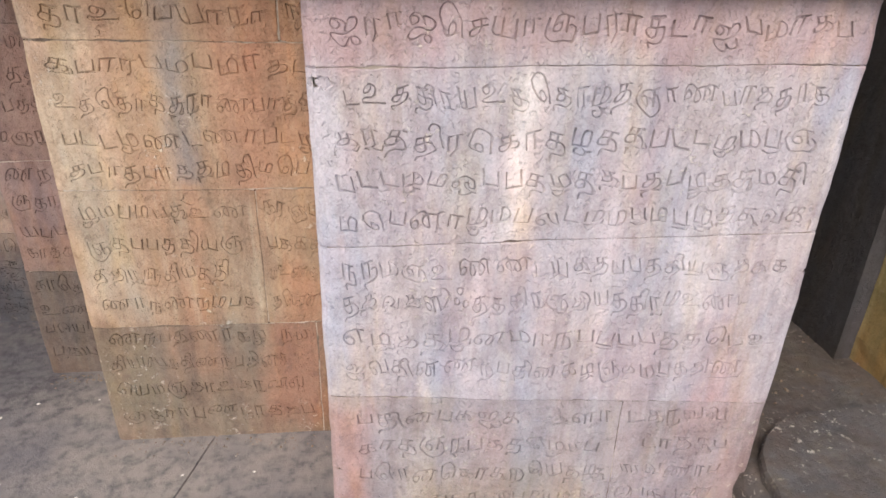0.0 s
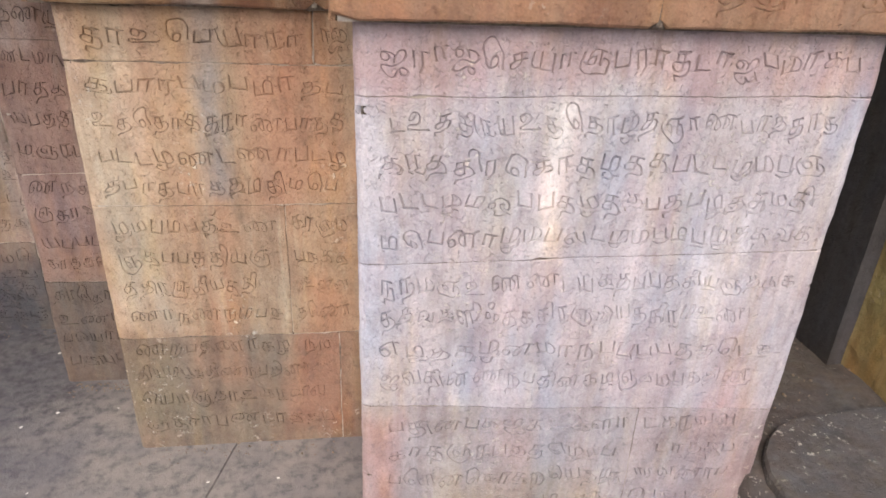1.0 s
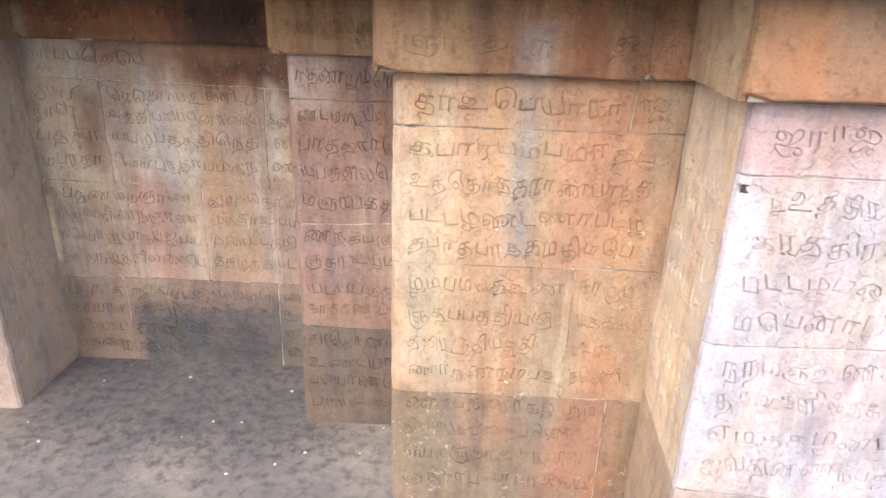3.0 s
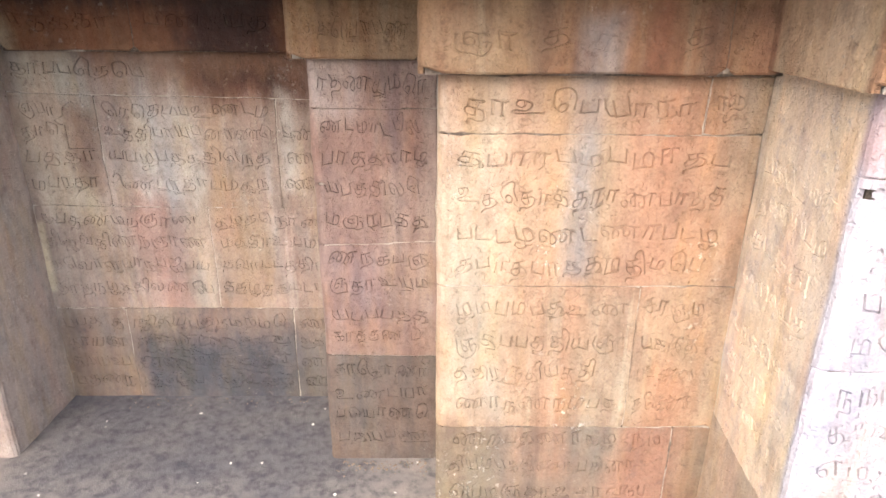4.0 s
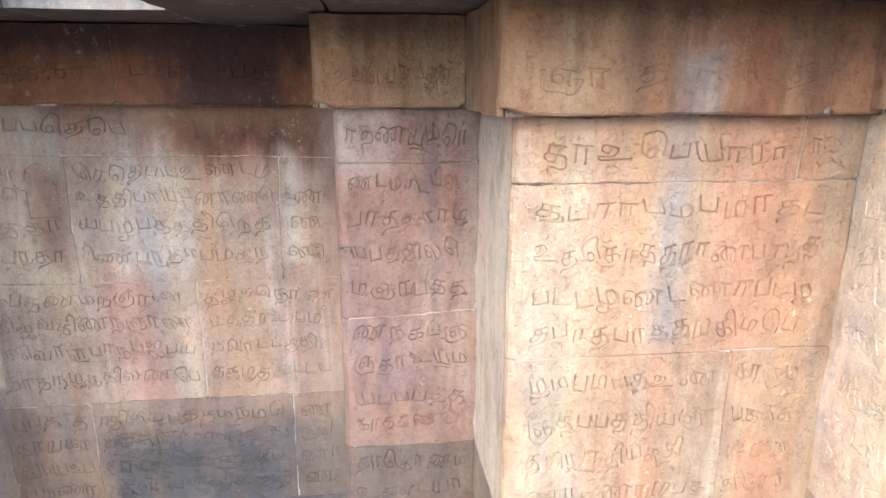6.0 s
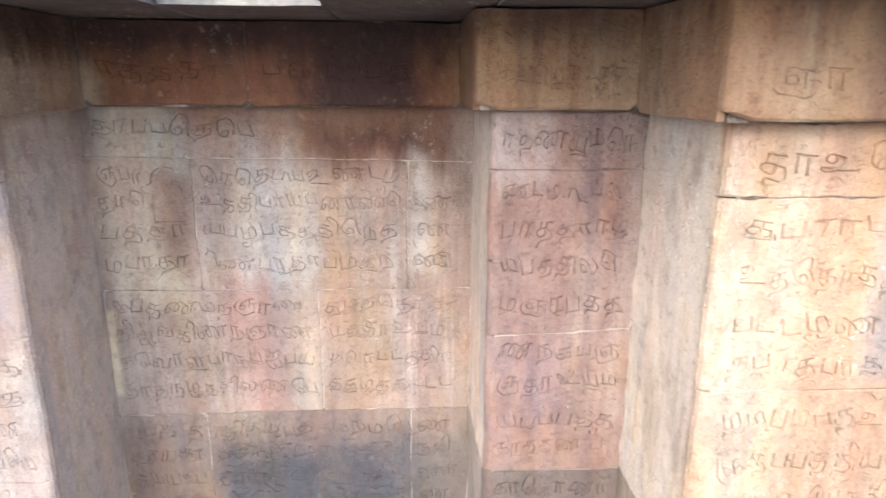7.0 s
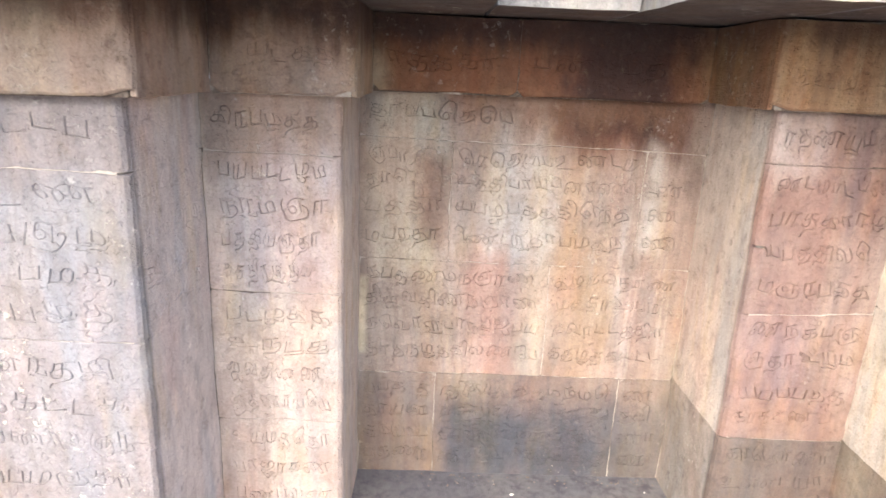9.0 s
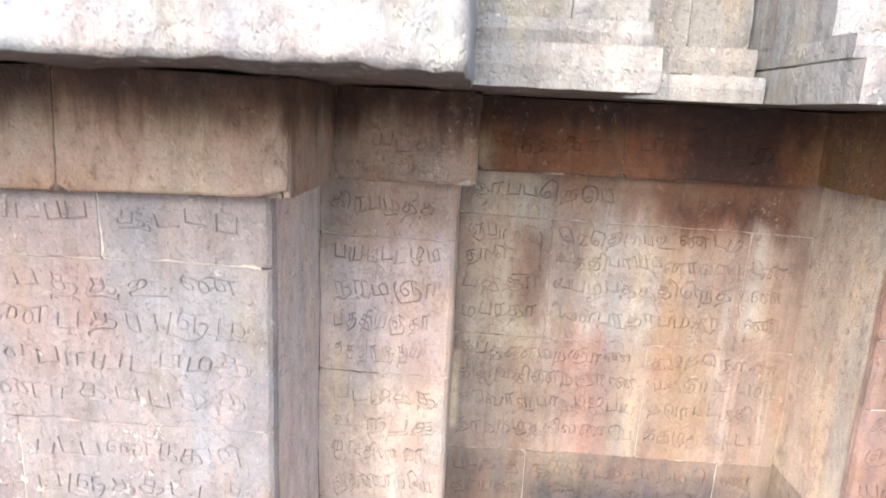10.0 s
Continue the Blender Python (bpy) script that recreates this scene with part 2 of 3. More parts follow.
    "shaded_soffit": dict(base=(0.075, 0.062, 0.055), warm=(0.09, 0.06, 0.045), pale=(0.13, 0.115, 0.11), dark=(0.06, 0.05, 0.05)),
    # near-black stone: the recess's lack of light is part of this colour
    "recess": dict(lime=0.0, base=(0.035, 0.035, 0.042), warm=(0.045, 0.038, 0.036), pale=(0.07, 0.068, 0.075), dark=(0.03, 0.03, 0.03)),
    "enclosure": dict(base=(0.19, 0.15, 0.125), warm=(0.20, 0.14, 0.105), pale=(0.28, 0.24, 0.20), dark=(0.09, 0.07, 0.06)),
    "step": dict(base=(0.075, 0.07, 0.07), warm=(0.085, 0.068, 0.058), pale=(0.12, 0.112, 0.106), dark=(0.06, 0.05, 0.045)),
    "moss": dict(base=(0.22, 0.18, 0.07), warm=(0.25, 0.16, 0.06), pale=(0.33, 0.27, 0.13), dark=(0.09, 0.07, 0.03)),
}
MAT = {k: stone_material("granite_" + k, **v) for k, v in PALETTE.items()}


def ground_material():
    n = Nodes("trodden_paving")
    blot, mid, grain = n.noise(1.7, detail=6), n.noise(22, detail=6, rough=0.7), n.noise(240, detail=3)
    c = n.mix(n.ramp(blot, 0.38, 0.62), (0.13, 0.124, 0.134), (0.235, 0.212, 0.196))
    c = n.mix(n.ramp(mid, 0.45, 0.70, 0.0, 0.7), c, (0.05, 0.05, 0.062))
    c = n.mix(n.ramp(grain, 0.60, 0.75, 0.0, 0.5), c, (0.34, 0.31, 0.28))
    # darker blue-grey patch with ragged ends on the bay's floor
    bay_dark = n.math("MULTIPLY", n.window("x", -2.3, -1.0, 0.15, blot, 0.6), n.window("y", 1.85, 2.6, 0.16, mid, 0.4))
    c = n.mix(n.math("MULTIPLY", bay_dark, 0.6), c, n.mix(n.ramp(mid, 0.4, 0.65), (0.062, 0.064, 0.078), (0.03, 0.032, 0.044)))
    h = n.math("ADD", n.math("MULTIPLY", mid, 1.5), n.math("MULTIPLY", grain, 0.7))
    return n.finish(c, n.ramp(mid, 0.3, 0.7, 0.45, 0.8), h, 0.6, 0.006)


def plain_material(name, colour, rough=0.8):
    n = Nodes(name)
    g = n.noise(90, detail=3)
    return n.finish(n.mix(n.ramp(g, 0.3, 0.7), colour, tuple(v * 0.75 for v in colour)), rough, g, 0.3, 0.002)


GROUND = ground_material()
MORTAR = plain_material("dark_joint_fill", (0.10, 0.075, 0.055), 0.95)


def joint_material(name, share):
    """Old lime pointing, washed out to dark earth in places; share: how much lime is left."""
    n = Nodes(name)
    keep = n.ramp(n.noise(4.5, detail=4, shift=(3, 3, 1)), 0.62 - 0.3 * share, 0.72 - 0.3 * share)
    g = n.noise(120, detail=3)
    c = n.mix(keep, (0.075, 0.055, 0.042), (0.42, 0.375, 0.325))
    return n.finish(n.mix(n.ramp(g, 0.35, 0.7, 0.0, 0.5), c, (0.30, 0.24, 0.19)), 0.95, g, 0.5, 0.002)


JOINT = {"dark": joint_material("washed_out_joint", 0.25), "mixed": joint_material("patchy_joint", 0.55), "lime": joint_material("lime_joint", 0.75)}
PETAL = plain_material("white_flower_bits", (0.80, 0.78, 0.72), 0.7)

# ---- engraved letters: outlines of the built-in font ----
rng = random.Random(7)


def thinned(loops, by):
    """The loops drawn in towards the stroke's middle."""
    area = sum(a.x * c.y - c.x * a.y for l in loops for a, c in zip(l, l[1:] + l[:1]))
    by = by if area > 0 else -by
    out = []
    for l in loops:
        moved = []
        for a, p, c in zip(l[-1:] + l[:-1], l, l[1:] + l[:1]):
            d = (p - a).normalized() + (c - p).normalized()
            d = d.normalized() if d.length > 1e-6 else Vector((0, 0))
            moved.append(p + Vector((-d.y, d.x)) * by)
        out.append(moved)
    return out


def outlines(chars):
    """Each letter's outlines, left edge at 0 and in ems, with its width."""
    made, found = {}, {}
    for ch in chars:
        data = bpy.data.curves.new("letter", "FONT")
        data.body = ch
        made[ch] = new("letter", data)
    deps = bpy.context.evaluated_depsgraph_get()
    deps.update()
    for ch, ob in made.items():
        flat = ob.evaluated_get(deps).to_curve(deps)
        loops = []
        for s in flat.splines:
            pts = [p.co.xy.copy() for p in s.bezier_points] or [p.co.xy.copy() for p in s.points]
            if len(pts) > 4:
                kept = [pts[0]]
                for p in pts[1:]:
                    if (p - kept[-1]).length > 0.022:
                        kept.append(p)
                loops.append(kept)
        if loops:
            loops = thinned(loops, 0.007)
            lo = min(p.x for l in loops for p in l)
            hi = max(p.x for l in loops for p in l)
            found[ch] = ([[(p.x - lo, p.y) for p in l] for l in loops], hi - lo)
    for ob in made.values():
        data = ob.data
        bpy.data.objects.remove(ob)
        bpy.data.curves.remove(data)
    return found


# Lines cut into each face: height, first and last place along the face, fall to the right, letters.
LINES = {
    "A": [(1.322, -0.09, 0.95, 0.0, "ஜராஜெசயாஞபராதடாஐபமாகப"), (1.19, -0.07, 0.96, 0.0, "டஉததிருயஉதெதாழதஞாணபாததாத"), (1.10, -0.09, 0.96, 0.0, "துருததிரெகாதழததுபடடழுமபுஞ"),
          (1.015, -0.09, 0.96, 0.0, "படடழமஒபபதழததுபதுபழுததுமதி"), (0.93, -0.09, 0.96, 0.0, "மெபனாழுமபலடழுமபுமபுழுததுவக"),
          (0.815, -0.09, 0.97, 0.02, "நநமஞஉணணடயகுதபபததியுஞதகக"), (0.735, -0.09, 0.97, 0.035, "ததுவகுளிஃதததிருஞதியததிருமஉணட"),
          (0.64, -0.09, 0.97, 0.045, "எழுததுழுனமாநபபுபுபததெடஉ"), (0.555, -0.09, 0.97, 0.05, "ஐவதினணநபதினகழஞதமபுததிணு"),
          (0.41, -0.07, 0.92, 0.05, "பதினபகஐக  குளா டகருவவ"), (0.315, -0.07, 0.92, 0.05, "காதஞருபததெழுாபணடாததுப"), (0.225, -0.07, 0.92, 0.05, "பொனெகாகுறெயதழதாரவணாப"), (0.135, -0.07, 0.92, 0.05, "வணவபாணமயஞதெபதுபண")],
    "B": [(1.30, -0.80, -0.26, 0.0, "தாஉெபயாருா"), (1.31, -0.235, -0.15, 0.0, "ாஜ"), (1.18, -0.81, -0.16, 0.0, "குபாரபமபமாதப"), (1.085, -0.81, -0.16, 0.0, "உதெதாததுருாணபாதத"), (0.99, -0.81, -0.16, 0.0, "படடழணடணாபடழ"),
          (0.905, -0.81, -0.16, 0.0, "தபாதபாததுமதிமெப"), (0.79, -0.81, -0.36, 0.0, "ழுமபமபதுஉண"), (0.79, -0.33, -0.16, 0.0, "கரஞம"), (0.69, -0.81, -0.36, 0.0, "ஞதபபததியஞ"), (0.69, -0.33, -0.16, 0.0, "புககத"),
          (0.595, -0.81, -0.36, 0.0, "ததிருஞதியததி"), (0.595, -0.33, -0.16, 0.0, "மஉணண"), (0.50, -0.81, -0.36, 0.0, "ணாநணநமபத"), (0.50, -0.33, -0.16, 0.0, "தெணா"),
          (0.385, -0.81, -0.22, 0.0, "ணநபதுணாகழ நம"), (0.295, -0.82, -0.22, 0.0, "தியமபுகுதிணநபதினா"), (0.20, -0.82, -0.22, 0.0, "ெயமஞதாஉகருவில"), (0.105, -0.82, -0.22, 0.0, "ஞதாாபணடாததுப")],
    "C": [(1.303, -1.20, -0.88, 0.0, "ாதணயுமொ"), (1.185, -1.20, -0.88, 0.0, "ணடமாடடில"), (1.09, -1.20, -0.88, 0.0, "பாததாாழ"), (0.995, -1.20, -0.88, 0.0, "யபததிலெ"), (0.90, -1.20, -0.88, 0.0, "மஞருபதது"),
          (0.765, -1.20, -0.88, 0.0, "ணநகபஞ"), (0.68, -1.20, -0.88, 0.0, "ஞதாஉயும"), (0.57, -1.20, -0.88, 0.0, "யபபபதது"), (0.495, -1.20, -0.88, 0.0, "காதகுண்டி"), (0.365, -1.20, -0.88, 0.0, "தாெதாணா"), (0.28, -1.20, -0.88, 0.0, "உணடயா"), (0.195, -1.20, -0.88, 0.0, "பெயாணெ"), (0.105, -1.20, -0.88, 0.0, "பதுயபணு")],
    "D": [(1.305, -2.31, -1.85, 0.0, "தாபபெதெப"), (1.165, -2.02, -1.44, 0.0, "ெருெதபயஉணடம"), (1.165, -2.31, -2.18, 0.0, "ஞபா"), (1.09, -2.32, -2.18, 0.0, "தாெ"), (1.09, -2.03, -1.26, 0.0, "உததிபாயபனாணெபண"), (1.0, -2.32, -2.06, 0.0, "பததா"), (1.0, -2.03, -1.26, 0.0, "யபழபதுததிெநதபண"), (0.905, -2.32, -1.26, 0.0, "மபருதாதிணபுருதாபமகுநணெ"),
          (0.765, -2.32, -1.26, 0.0, "குபதணமநஞாணநதழதெதாண"), (0.68, -2.32, -1.26, 0.0, "திஐவதிணநஞாணகுமகுதாஉயும"), (0.59, -2.32, -1.26, 0.0, "தெவாளுபாநபுஐபயாதவாடடததிா"), (0.495, -2.32, -1.26, 0.0, "தாதநுழுததிலணெயதகுழுதகுயடட"),
          (0.345, -2.32, -1.26, 0.0, "பபது தாதிதுயபுததுமநமெபண"), (0.26, -2.32, -1.26, 0.0, "தாயகளுதணமபடணபதணயததி"), (0.17, -2.32, -1.26, 0.0, "குநயஉபதபணதுயமணததெகுணா"), (0.085, -2.32, -1.26, 0.0, "பதணருததெபயணதஉதபதிணு")],
    "E": [(1.295, -2.67, -2.37, 0.0, "கிருபழதத"), (1.165, -2.66, -2.37, 0.0, "பயபடடழம"), (1.075, -2.66, -2.37, 0.0, "நருமஞா"), (0.98, -2.66, -2.37, 0.0, "பததியஞதா"), (0.89, -2.66, -2.37, 0.0, "தததிருஞதிய"), (0.765, -2.66, -2.37, 0.0, "படழுதது"),
          (0.675, -2.66, -2.37, 0.0, "உநபுகு"), (0.59, -2.66, -2.37, 0.0, "ஐவதிணண"), (0.495, -2.66, -2.37, 0.0, "ஞதணாயெய"), (0.375, -2.66, -2.37, 0.0, "உயமதெதா"), (0.275, -2.66, -2.37, 0.0, "பாஜுாகண"), (0.18, -2.66, -2.37, 0.0, "பணபவண")],
    "F": [(1.305, -3.70, -2.75, 0.0, "பதகுணாபடபயகுடடப"), (1.165, -3.70, -2.74, 0.0, "பதுகுணாபதகுஉண"), (1.085, -3.70, -2.74, 0.0, "உதகுணணபதயஞழு"), (1.0, -3.70, -2.74, 0.0, "பதெதகுணபாயடபமது"), (0.92, -3.70, -2.74, 0.0, "ணபதபணாகுபபழுத"),
          (0.79, -3.23, -2.74, 0.0, "படபணருதழி"), (0.70, -3.23, -2.74, 0.0, "பஞதகடடகு"), (0.61, -3.23, -2.74, 0.0, "தடகுடபணாதஞரு"), (0.515, -3.23, -2.74, 0.0, "குணயமஞதா"), (0.37, -3.23, -2.74, 0.0, "பதகுணாபதா")],
    "A_side": [(z, -1.64, -1.30, 0.0, s) for z, s in ((1.17, "பதெகுண"), (1.09, "தணயபம"), (1.0, "குபததி"), (0.91, "ணமயுத"), (0.78, "பததெண"), (0.69, "குபயத"), (0.60, "தமணபு"))],
    "F_side": [(z, 1.70, 2.02, 0.0, s) for z, s in ((1.17, "பதெகுண"), (1.07, "தணயபம"), (0.98, "குபததி"), (0.90, "ணமயுத"))],
    "A_band": [(1.46, 0.10, 0.95, 0.0, "தாபணாதகுாபத")],
    "B_band": [(1.45, -0.83, -0.26, 0.0, "ஞா த ரு ா த"), (1.455, -0.22, -0.19, 0.0, "ஜ")],
    "C_band": [(1.45, -1.22, -0.93, 0.0, "ததெயாபண")],
    "D_band": [(1.46, -2.25, -1.4, 0.0, "ாதததா  பண யத")],
    "E_band": [(1.46, -2.56, -2.34, 0.0, "யடகுத")],
}
TAIL = "\u0bc1\u0bc2"  # the vowel drawn as a tail under its letter
LETTERS = outlines(sorted({c for rows in LINES.values() for r in rows for c in r[4] if c not in " \u0bc1\u0bc2"}))
EM = 0.066


def set_letters(rows, depth=0.005):
    """Places each letter of the rows: its loops on the face, its box and the depth of its cut."""
    placed = []
    for z, u0, u1, fall, text in rows:
        cells = []
        for c in text:
            if c in TAIL:
                cells[-1] = (cells[-1][0], cells[-1][1], True)
            else:
                cells.append((c, LETTERS[c][1] * EM * 1.27 if c in LETTERS else 0.035, False))
        total = sum(w for _, w, _ in cells)
        shrink = min(1.0, ((u1 - u0) - 0.010 * len(cells)) / total)
        gap, u = ((u1 - u0) - total * shrink) / len(cells), u0
        for c, w, tail in cells:
            w *= shrink
            if c in "\u0bbf\u0bc0":
                u -= gap + 0.2 * EM
            if c in LETTERS:
                k = EM * rng.uniform(0.76, 1.14)
                turn, wave = rng.uniform(-0.22, 0.16), rng.uniform(0, 6.3)
                zz = z - fall * (u - u0) / (u1 - u0) - 0.27 * k + rng.uniform(-0.008, 0.008)
                shapes = [list(l) for l in LETTERS[c][0]]
                if tail:
                    e = LETTERS[c][1]
                    shapes.append([(0.0, -0.11), (e * 0.5, -0.13), (e + 0.03, -0.12), (e + 0.07, -0.05), (e + 0.07, 0.10), (e + 0.02, 0.10), (e + 0.02, -0.04), (e - 0.02, -0.07), (e * 0.5, -0.08), (0.0, -0.06)])
                loops = []
                for loop in shapes:
                    loops.append([(u + p * EM * 1.27 * shrink * 0.98 + (q - 0.27) * k * turn + 0.0032 * math.sin(q * 8 + wave), zz + q * k + 0.0036 * math.sin(p * 7 + wave * 2)) for p, q in loop])
                us, zs = [p for l in loops for p, _ in l], [q for l in loops for _, q in l]
                placed.append((loops, min(us), max(us), min(zs), max(zs), depth * rng.uniform(0.75, 1.15)))
            u += w + gap
    return placed


# ---- stones ----
def edge_line(p, q, wear, worn=False):
    """Points from p towards q, worn a little inwards (to the left of the way)."""
    d = Vector(q) - Vector(p)
    side = Vector((-d.y, d.x)).normalized()
    count = max(2, int(d.length / 0.018))
    out, chip = [], 0.0
    for i in range(count):
        chip = wear * rng.uniform(1.2, 2.6) if rng.random() < 0.035 else chip * 0.5
        at = Vector(p) + d * (i / count)
        wave = 0.011 * abs(noise.noise(Vector((at.x * 7, at.y * 7, 4.0)))) if worn else 0.0
        out.append(at + side * (wear * rng.random() * 0.6 + chip + wave + (wear if i == 0 else 0)))
    return out


def inside(points, loops):
    """Winding numbers of the points in the loops."""
    total = np.zeros(len(points), int)
    px, py = points[:, 0:1], points[:, 1:2]
    for loop in loops:
        a = np.array(loop)
        c = np.roll(a, -1, axis=0)
        cross = (c[:, 0] - a[:, 0]) * (py - a[:, 1]) - (px - a[:, 0]) * (c[:, 1] - a[:, 1])
        up, down = (a[:, 1] <= py) & (c[:, 1] > py) & (cross > 0), (a[:, 1] > py) & (c[:, 1] <= py) & (cross < 0)
        total += up.sum(1) - down.sum(1)
    return total


def plate(u0, u1, zl0, zr0, zl1, zr1, letters, wear=0.0016, turn_l=0.0, turn_r=0.0, turn_b=0.0):
    """A block's face with the letters cut into it: vertices (along, up, out) and faces with their material.
    turn_l, turn_r, turn_b: how far a worn corner rounds away at that edge."""
    e0, e1 = u0, u1
    u0, u1 = u0 + turn_l, u1 - turn_r
    f0, f1 = zl0, zr0
    zl0, zr0 = zl0 + turn_b, zr0 + turn_b
    corners = [(u0, zl0), (u1, zr0), (u1, zr1), (u0, zl1)]
    outer = [(p.x, p.y) for i in range(4) for p in edge_line(corners[i], corners[(i + 1) % 4], 0.0045 if (i == 1 and turn_r) or (i == 3 and turn_l) else wear, (i == 1 and turn_r > 0) or (i == 3 and turn_l > 0) or (i == 0 and turn_b > 0))]
    verts, edges = [Vector(p) for p in outer], [(i, (i + 1) % len(outer)) for i in range(len(outer))]
    z = min(zl0, zr0) + 0.03
    while z < max(zl1, zr1) - 0.02:
        u = u0 + 0.03
        while u < u1 - 0.02:
            verts.append(Vector((u + rng.uniform(-0.008, 0.008), z + rng.uniform(-0.008, 0.008))))
            u += 0.032
        z += 0.032
    for loops, *_ in letters:
        for loop in loops:
            s = len(verts)
            verts += [Vector(p) for p in loop]
            edges += [(s + i, s + (i + 1) % len(loop)) for i in range(len(loop))]
    co, _, tris, _, _, _ = delaunay_2d_cdt(verts, edges, [], 0, 1e-6)
    pts = np.array([(v.x, v.y) for v in co])
    mid = np.array([pts[list(t)].mean(0) for t in tris])
    kind = np.where(inside(mid, [outer]) != 0, -1, -2)
    for n, (loops, a, b, c, d, _) in enumerate(letters):
        near = np.nonzero((mid[:, 0] > a) & (mid[:, 0] < b) & (mid[:, 1] > c) & (mid[:, 1] < d))[0]
        if len(near):
            kind[near[inside(mid[near], loops) != 0]] = n
    vs = [(x, z, 0.0) for x, z in pts]
    faces, owner, low, lean = [], {}, {}, {}
    for t, k in zip(tris, kind):
        for i in range(len(t)):
            owner[t[i], t[(i + 1) % len(t)]] = k
    for (i, j), k in owner.items():
        if k >= 0 and owner.get((j, i), -2) < 0:
            d = pts[j] - pts[i]
            nrm = np.array((-d[1], d[0])) / max(1e-9, np.hypot(*d))
            for q in (i, j):
                lean[q] = lean.get(q, 0) + nrm

    def bottom(q, k):
        if q not in low:
            n = lean.get(q, np.zeros(2))
            n = n / max(1e-9, np.hypot(*n)) * 0.0023
            vs.append((pts[q][0] + n[0], pts[q][1] + n[1], -letters[k][5]))
            low[q] = len(vs) - 1
        return low[q]

    for t, k in zip(tris, kind):
        if k == -1:
            faces.append((tuple(t), 0))
        elif k >= 0:
            faces.append((tuple(bottom(q, k) for q in t), 0))
    for (i, j), k in owner.items():
        if k == -1 and owner.get((j, i), -2) >= 0:
            m = owner[j, i]
            faces.append(((j, i, bottom(i, m), bottom(j, m)), 0))
    rim = [(i, j) for (i, j), k in owner.items() if k == -1 and owner.get((j, i), -2) == -2]
    cx, cz = (u0 + u1) / 2, (zl0 + zr1) / 2
    ring = {}
    for i, j in rim:
        for q in (i, j):
            if q not in ring:
                x, z = pts[q]
                ox = 0.0022 * (1 if x > u1 - 0.012 else -1 if x < u0 + 0.012 else 0)
                oz = 0.0022 * (1 if z > min(zl1, zr1) - 0.05 and z > cz and x - u0 > 0.012 and u1 - x > 0.012 else -1 if z < cz and x - u0 > 0.012 and u1 - x > 0.012 else 0)
                deep = 0.0026
                if turn_l and x < u0 + 0.034:
                    ox, deep = (e0 - x) * 0.97, turn_l
                elif turn_r and x > u1 - 0.034:
                    ox, deep = (e1 - x) * 0.97, turn_r
                elif turn_b and oz < 0:
                    oz, deep = (f0 + (f1 - f0) * (x - e0) / (e1 - e0) - z) * 0.97, turn_b
                if deep > 0.003:
                    steps = [(math.sin(p), deep * (1 - math.cos(p))) for p in (0.52, 1.05, 1.5708)]
                else:
                    steps = [(0.6, 0.0008), (1.0, deep), (1.0, 0.013)]
                for f, d in steps:
                    vs.append((x + ox * f, z + oz * min(1.0, f + 0.2), -d))
                ring[q] = len(vs) - 3
    for i, j in rim:
        faces.append(((j, i, ring[i], ring[j]), 0))
        for k in (0, 1):
            faces.append(((ring[j] + k, ring[i] + k, ring[i] + k + 1, ring[j] + k + 1), 0))
    return vs, faces


FACE = {"front": ((1, 0, 0), (0, 0, 1), (0, -1, 0)), "left": ((0, -1, 0), (0, 0, 1), (-1, 0, 0)), "right": ((0, 1, 0), (0, 0, 1), (1, 0, 0))}


def pick(letters, u0, u1, z0, z1):
    """The letters whose middle lies on the face, moved inside it where they cross its edge."""
    out, m = [], 0.006
    for loops, a, b, c, d, cut in letters:
        if not (u0 < (a + b) / 2 < u1 and z0 < (c + d) / 2 < z1) or b - a > u1 - u0 - 2 * m or d - c > z1 - z0 - 2 * m:
            continue
        du, dz = max(0, u0 + m - a) - max(0, b - u1 + m), max(0, z0 + m - c) - max(0, d - z1 + m)
        out.append(([[(p + du, q + dz) for p, q in l] for l in loops], a + du, b + du, c + dz, d + dz, cut))
    return out


def spall(u, z, r, cut, wide=1.0):
    """An irregular flake lost from the face."""
    n = rng.randint(9, 15)
    loop = [(u + wide * r * math.cos(6.283 * i / n) * rng.uniform(0.5, 1.1), z + r * math.sin(6.283 * i / n) * rng.uniform(0.5, 1.1)) for i in range(n)]
    us, zs = [p for p, _ in loop], [q for _, q in loop]
    return ([loop], min(us), max(us), min(zs), max(zs), cut)


def stone(wall, mat, x0, x1, z0, z1, y, depth, letters, left=None, right=None, proud=0.0, slant=0.0, foot=0.0):
    """One block: front face with its letters, body behind, and a dressed side where the wall steps back.
    z0 and z1 may be pairs (height at the first and the last edge). left and right: letters of the side, or None.
    slant: how far the block's sides drift along x for each metre of depth."""
    zl0, zr0 = z0 if isinstance(z0, tuple) else (z0, z0)
    zl1, zr1 = z1 if isinstance(z1, tuple) else (z1, z1)
    g, e = 0.0023, 0.001
    y -= proud
    worn = 0.020
    a, b = x0 + (0 if left is not None else g), x1 - (0 if right is not None else g)
    sets = [(plate(a, b, zl0 + g, zr0 + g, zl1 - g, zr1 - g, pick(letters, a + 0.01, b - 0.01, max(zl0, zr0), min(zl1, zr1)), turn_l=worn if left is not None else 0.0, turn_r=worn if right is not None else 0.0, turn_b=foot), "front", (0, y, 0))]
    if left is not None:
        sets.append((plate(-(y + depth), -(y + worn - 0.0004), zl0 + e, zl0 + e, zl1 - e, zl1 - e, pick(left, -(y + depth), -y, zl0, zl1), 0.001), "left", (x0, 0, 0)))
    if right is not None:
